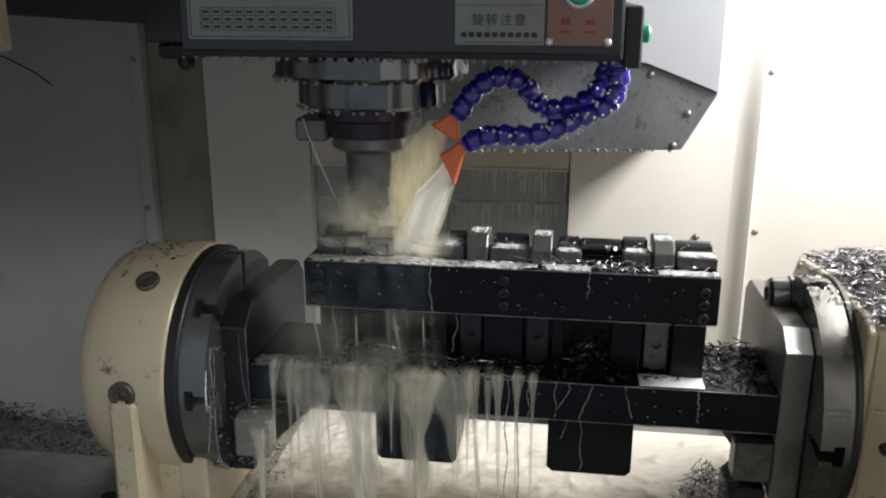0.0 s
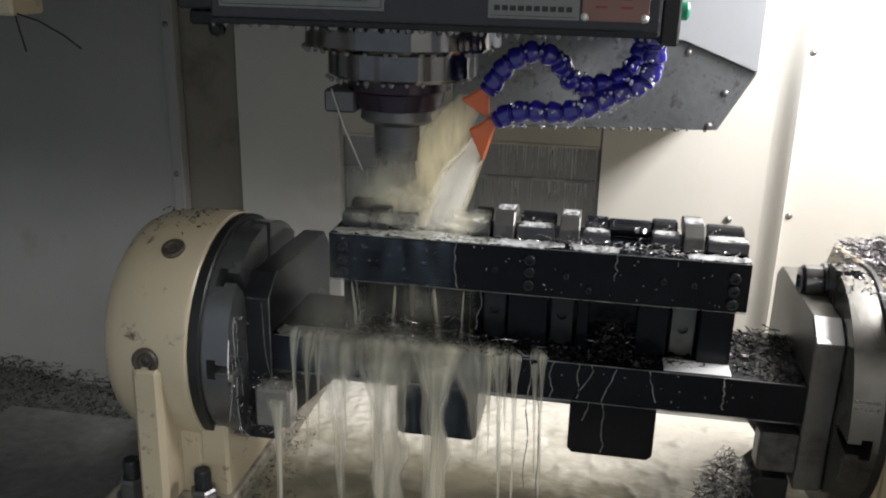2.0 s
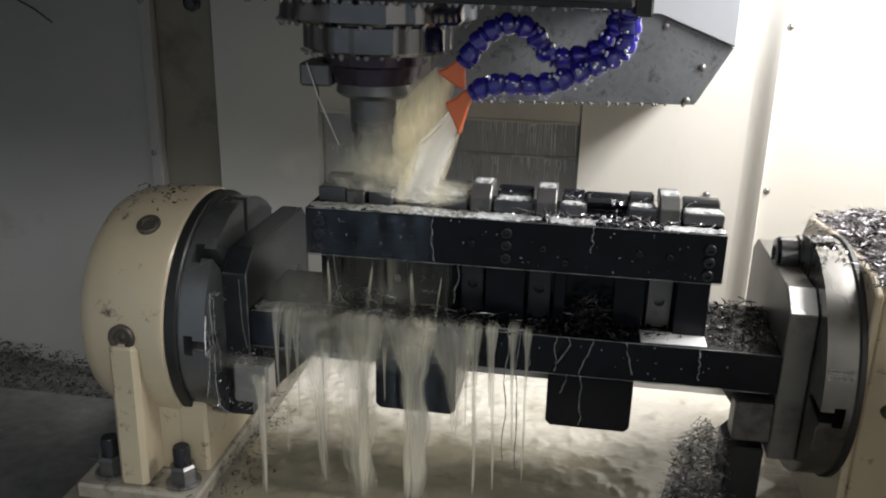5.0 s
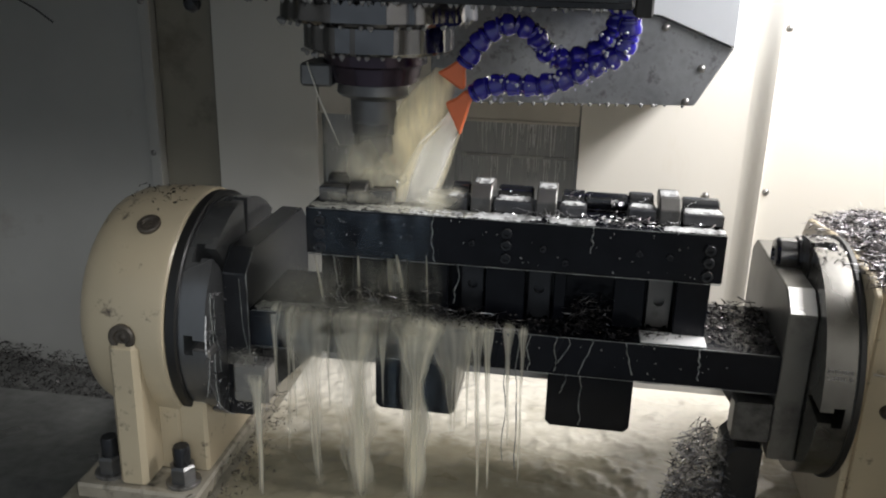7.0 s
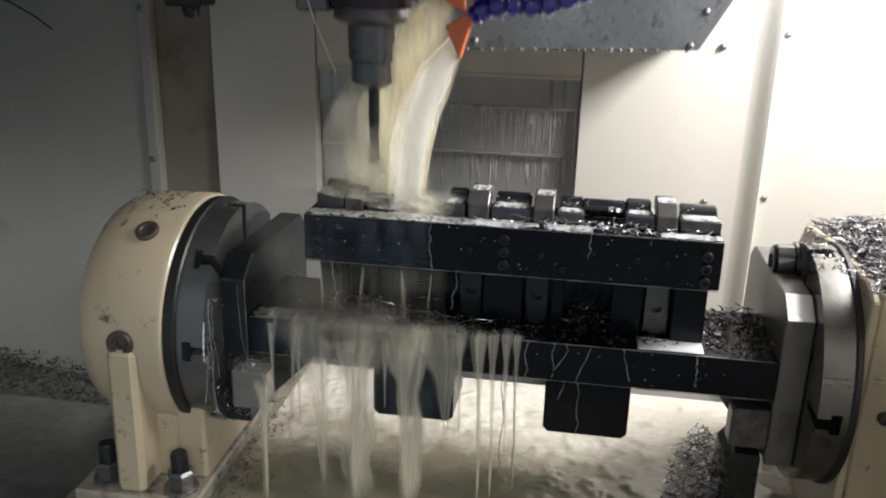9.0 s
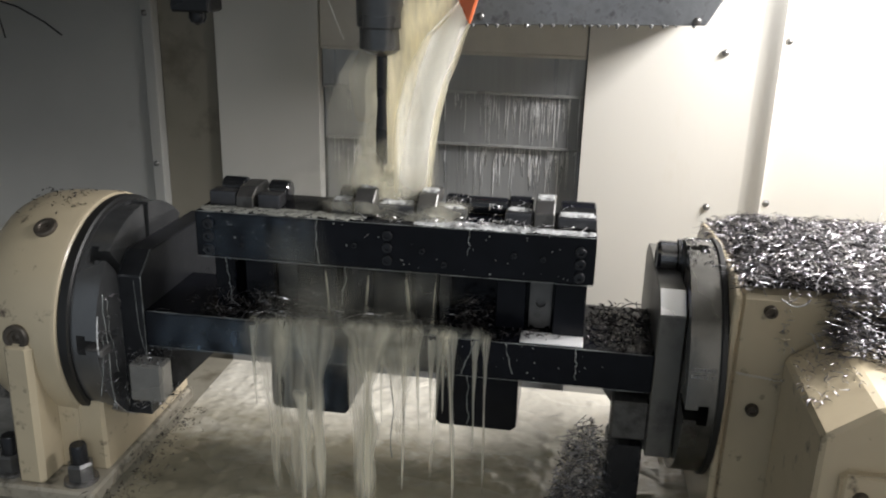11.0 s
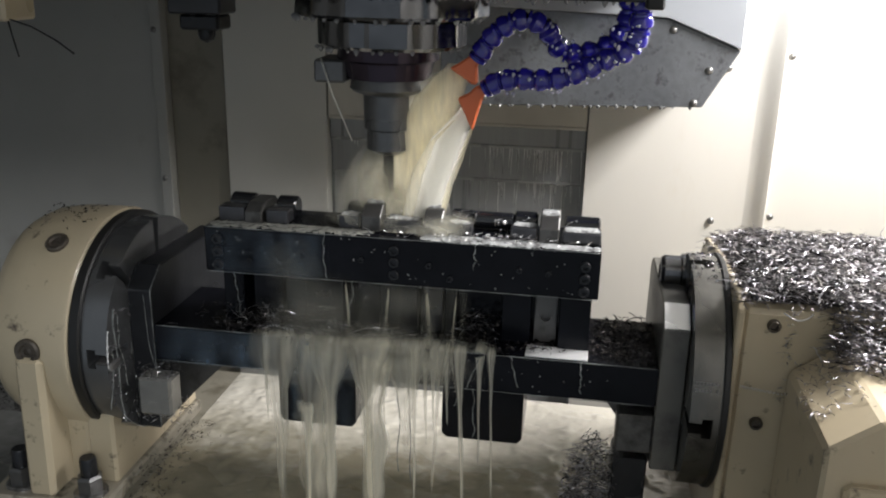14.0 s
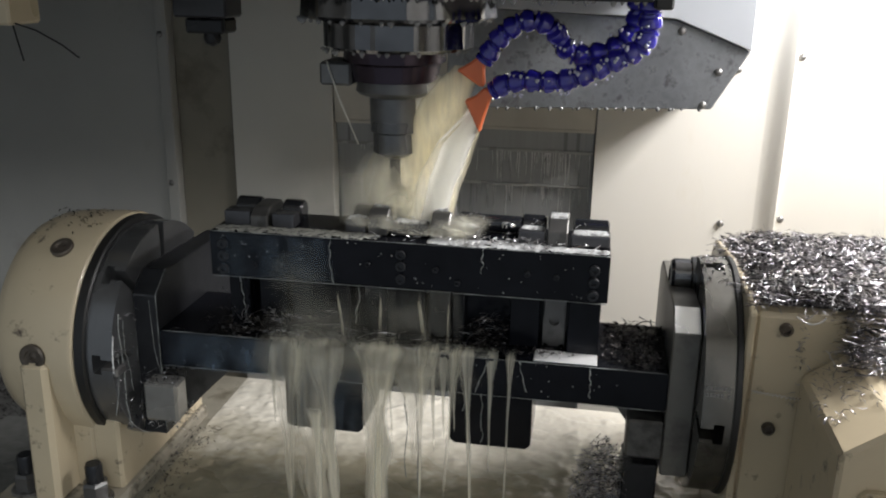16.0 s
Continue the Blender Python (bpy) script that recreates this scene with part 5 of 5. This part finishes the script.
solo("wiry_chips", joined(chips(110, lambda rn: (rn.gauss(-0.150, 0.035), rn.uniform(-0.003, 0.026), 0.230 + 0.032 * rn.random() ** 1.6), 45, 0.012, 0.034, width=0.00035, tight=0.5), chips(60, lambda rn: (rn.gauss(-0.06, 0.03), rn.uniform(-0.002, 0.022), 0.230 + 0.018 * rn.random() ** 2), 46, 0.010, 0.026, width=0.00035, tight=0.5), chips(40, lambda rn: (rn.uniform(0.075, 0.115), rn.uniform(0.016, 0.04), rn.uniform(0.232, 0.268)), 47, 0.012, 0.03, width=0.0003, tight=0.5)), M_CHIPMID, "wet tangle of wiry chips on the fixture bar", "metal chips", kind="stuff", rides=TABLE_THINGS)
solo("plate_chips", joined(chips(110, lambda rn: (min(0.226, max(-0.05, rn.gauss(0.10, 0.05))), rn.uniform(0.001, 0.026), rn.uniform(0.361, 0.368)), 6, 0.006, 0.020, width=0.00055), chips(30, lambda rn: (rn.uniform(-0.04, 0.22), rn.uniform(0.03, 0.06), rn.uniform(0.376, 0.382)), 66, 0.004, 0.012, width=0.0005)), M_WIRE, "bright chips along the fixture plate edge", "metal chips", kind="stuff", rides=TABLE_THINGS)
solo("jaw_chips", chips(150, lambda rn: (rn.uniform(-0.325, -0.265), rn.uniform(-0.034, 0.02), 0.112 + 0.012 * rn.random() if rn.random() < 0.5 else 0.171 + 0.006 * rn.random()), 33, 0.004, 0.012, width=0.0007), M_CHIPMID, "wet chips caught on the jaw block", "metal chips", kind="stuff", rides=TABLE_THINGS)
solo("corner_chips", chips(220, lambda rn: (rn.gauss(-0.325, 0.016), rn.uniform(-0.09, 0.16), 0.003 + 0.02 * rn.random() ** 2), 31, 0.003, 0.007, width=0.0007), M_CHIPDARK, "dark wet chips strewn beside the tailstock foot", "metal chips", kind="stuff", rides=TABLE_THINGS)
rn = random.Random(77)
spots = [(rn.uniform(-0.225, 0.225), -0.0006, rn.uniform(0.309, 0.357)) for _ in range(55)] + [(rn.uniform(-0.29, 0.30), -0.0006, rn.uniform(0.185, 0.226)) for _ in range(30)]
solo("wet_drops", drops(spots, 78, 0.0004, 0.0011), M_WATER, "clear drops clinging to the black steel", "drops", kind="stuff", rides=TABLE_THINGS)


def on_drum(rn):
    a = radians(rn.gauss(96, 9))
    return rn.uniform(-0.47, -0.39), AX + 0.149 * math.cos(a), AZ + 0.149 * math.sin(a)


solo("drum_chips", chips(60, on_drum, 10, 0.002, 0.005, False), M_CHIPDARK, "dark chips and grime stuck on the drum", "metal chips", kind="stuff", rides=TABLE_THINGS)
def disc_top(rn):
    a = radians(rn.uniform(62, 112))
    return rn.uniform(0.337, 0.364), AX + 0.1375 * math.cos(a), AZ + 0.1375 * math.sin(a)


solo("disc_chips", joined(chips(60, lambda rn: (rn.uniform(-0.337, -0.331), AX + rn.uniform(-0.135, -0.07), AZ + rn.uniform(-0.09, 0.06)), 7, 0.004, 0.012), chips(60, disc_top, 8, 0.004, 0.012)), M_CHIPMID, "small chips stuck to the face discs", "metal chips", kind="stuff", rides=TABLE_THINGS)


SLOPE = 0.20


def tray_heap(rn):
    x, y = rn.uniform(-1.15, -0.62), rn.uniform(0.28, 0.62)
    return x, y, -0.26 + max(0, (-0.58 - x) * SLOPE) * max(0, 1 - abs(y - 0.46) / 0.35) + rn.uniform(0, 0.03)


solo("tray_chips", chips(3400, tray_heap, 9, 0.005, 0.014), M_CHIPDARK, "heap of small chips in the corner of the tray", "metal chips", kind="stuff")
bed = bm_pool(-1.2, -0.55, 0.25, 0.63, -0.27, 40, 30, 0.02, 0.03, 4.0)
for v in bed.verts:
    v.co.z += max(0, (-0.58 - v.co.x) * SLOPE) * max(0, 1 - abs(v.co.y - 0.46) / 0.35)
solo("tray_chip_bed", bed, M_TRAY, "dark packed chips in the tray corner", "metal chips", kind="stuff")

# ---- tool changer parts at the upper left ----
tc = thing("probe_fitting", (-0.49, 0.30, 0.55), "black tool changer fitting hanging beside the head", "fitting")
part("bracket", bm_box(-0.535, -0.455, 0.28, 0.34, 0.582, 0.66, 0.003), M_HEAD, tc)
part("lower_block", bm_box(-0.520, -0.462, 0.285, 0.335, 0.560, 0.581, 0.003), M_DARK, tc)
part("knob", bm_lathe([(0.5595, 0.012), (0.552, 0.013), (0.545, 0.010), (0.541, 0.003)], (-0.490, 0.31, 0), "z", 18), M_DARK, tc)
solo("changer_arm", bm_prism([(-1.2, 0.640), (-0.52, 0.606), (-0.47, 0.606), (-0.47, 0.75), (-1.2, 0.78)], "y", 0.30, 0.42, 0.003), M_HEAD, "black tool changer arm cover", "tool changer")
dpart = thing("magazine_cover", (-0.70, 0.0, 0.58), "beige corner of the tool magazine cover with loose wires", "tool magazine")
part("panel", bm_box(-1.18, -0.592, 0.0, 0.06, 0.585, 0.95, 0.003), M_BEIGE, dpart)
part("wire", bm_tube([(-0.596, 0.01, 0.588), (-0.594, 0.012, 0.57), (-0.590, 0.014, 0.545)], [0.0011] * 3, 6), M_RUBBER, dpart)
part("wire", bm_tube([(-0.596, 0.01, 0.588), (-0.569, 0.012, 0.580), (-0.539, 0.012, 0.565), (-0.519, 0.012, 0.551)], [0.0011] * 4, 6), M_RUBBER, dpart)


def motions():
    """Table traverse, head lift, column cover, streams, mist."""
    table_x = [(0.0, 0.0), (10.55, 0.0), (10.6, -0.006), (10.7, -0.047), (10.8, -0.0885), (10.9, -0.126), (11.0, -0.1405), (11.05, -0.1407), (16.0, -0.1407)]
    head_z = [(0.0, 0.0), (8.3, 0.0), (8.6, 0.01), (9.2, 0.127), (9.5, 0.137), (11.1, 0.137), (11.2, 0.132), (11.3, 0.121), (11.5, 0.087), (11.7, 0.042), (11.8, 0.039), (16.0, 0.039)]
    for ob in TABLE_THINGS:
        walk(ob, [(t, Matrix.Translation(ORIGIN[ob.name] + Vector((x, 0, 0)))) for t, x in table_x])
    for ob in HEAD_THINGS:
        walk(ob, [(t, Matrix.Translation(ORIGIN[ob.name] + Vector((0, 0, z)))) for t, z in head_z])
    for ob, slack in zip(PLATES[:3], (0.0, 0.068, 0.099)):
        walk(ob, [(t, pose(0, 0, max(0, z - slack))) for t, z in head_z])
    for ob, xa, xb, seed in STREAMS:
        rn = random.Random(seed)
        rows = []
        for k in range(33):
            t = k * 0.5
            x = xa + (xb - xa) * min(1, max(0, (t - 10.5) / 0.5))
            rows.append((t, pose(x + rn.uniform(-0.006, 0.006), rn.uniform(-0.002, 0.002), rn.uniform(-0.004, 0.0), 0, rn.uniform(-1.5, 1.5), 0)))
        walk(ob, rows)
    for ob, seed in ((mist, 1), (spray, 2), (splash, 3), (curtain, 4)):
        rn = random.Random(seed)
        o = ORIGIN[ob.name]
        walk(ob, [(k * 0.8, pose(o.x + rn.uniform(-0.012, 0.012), o.y, o.z + rn.uniform(-0.006, 0.012), rn.uniform(-4, 4), rn.uniform(-6, 6), rn.uniform(-4, 4))) for k in range(21)])


motions()
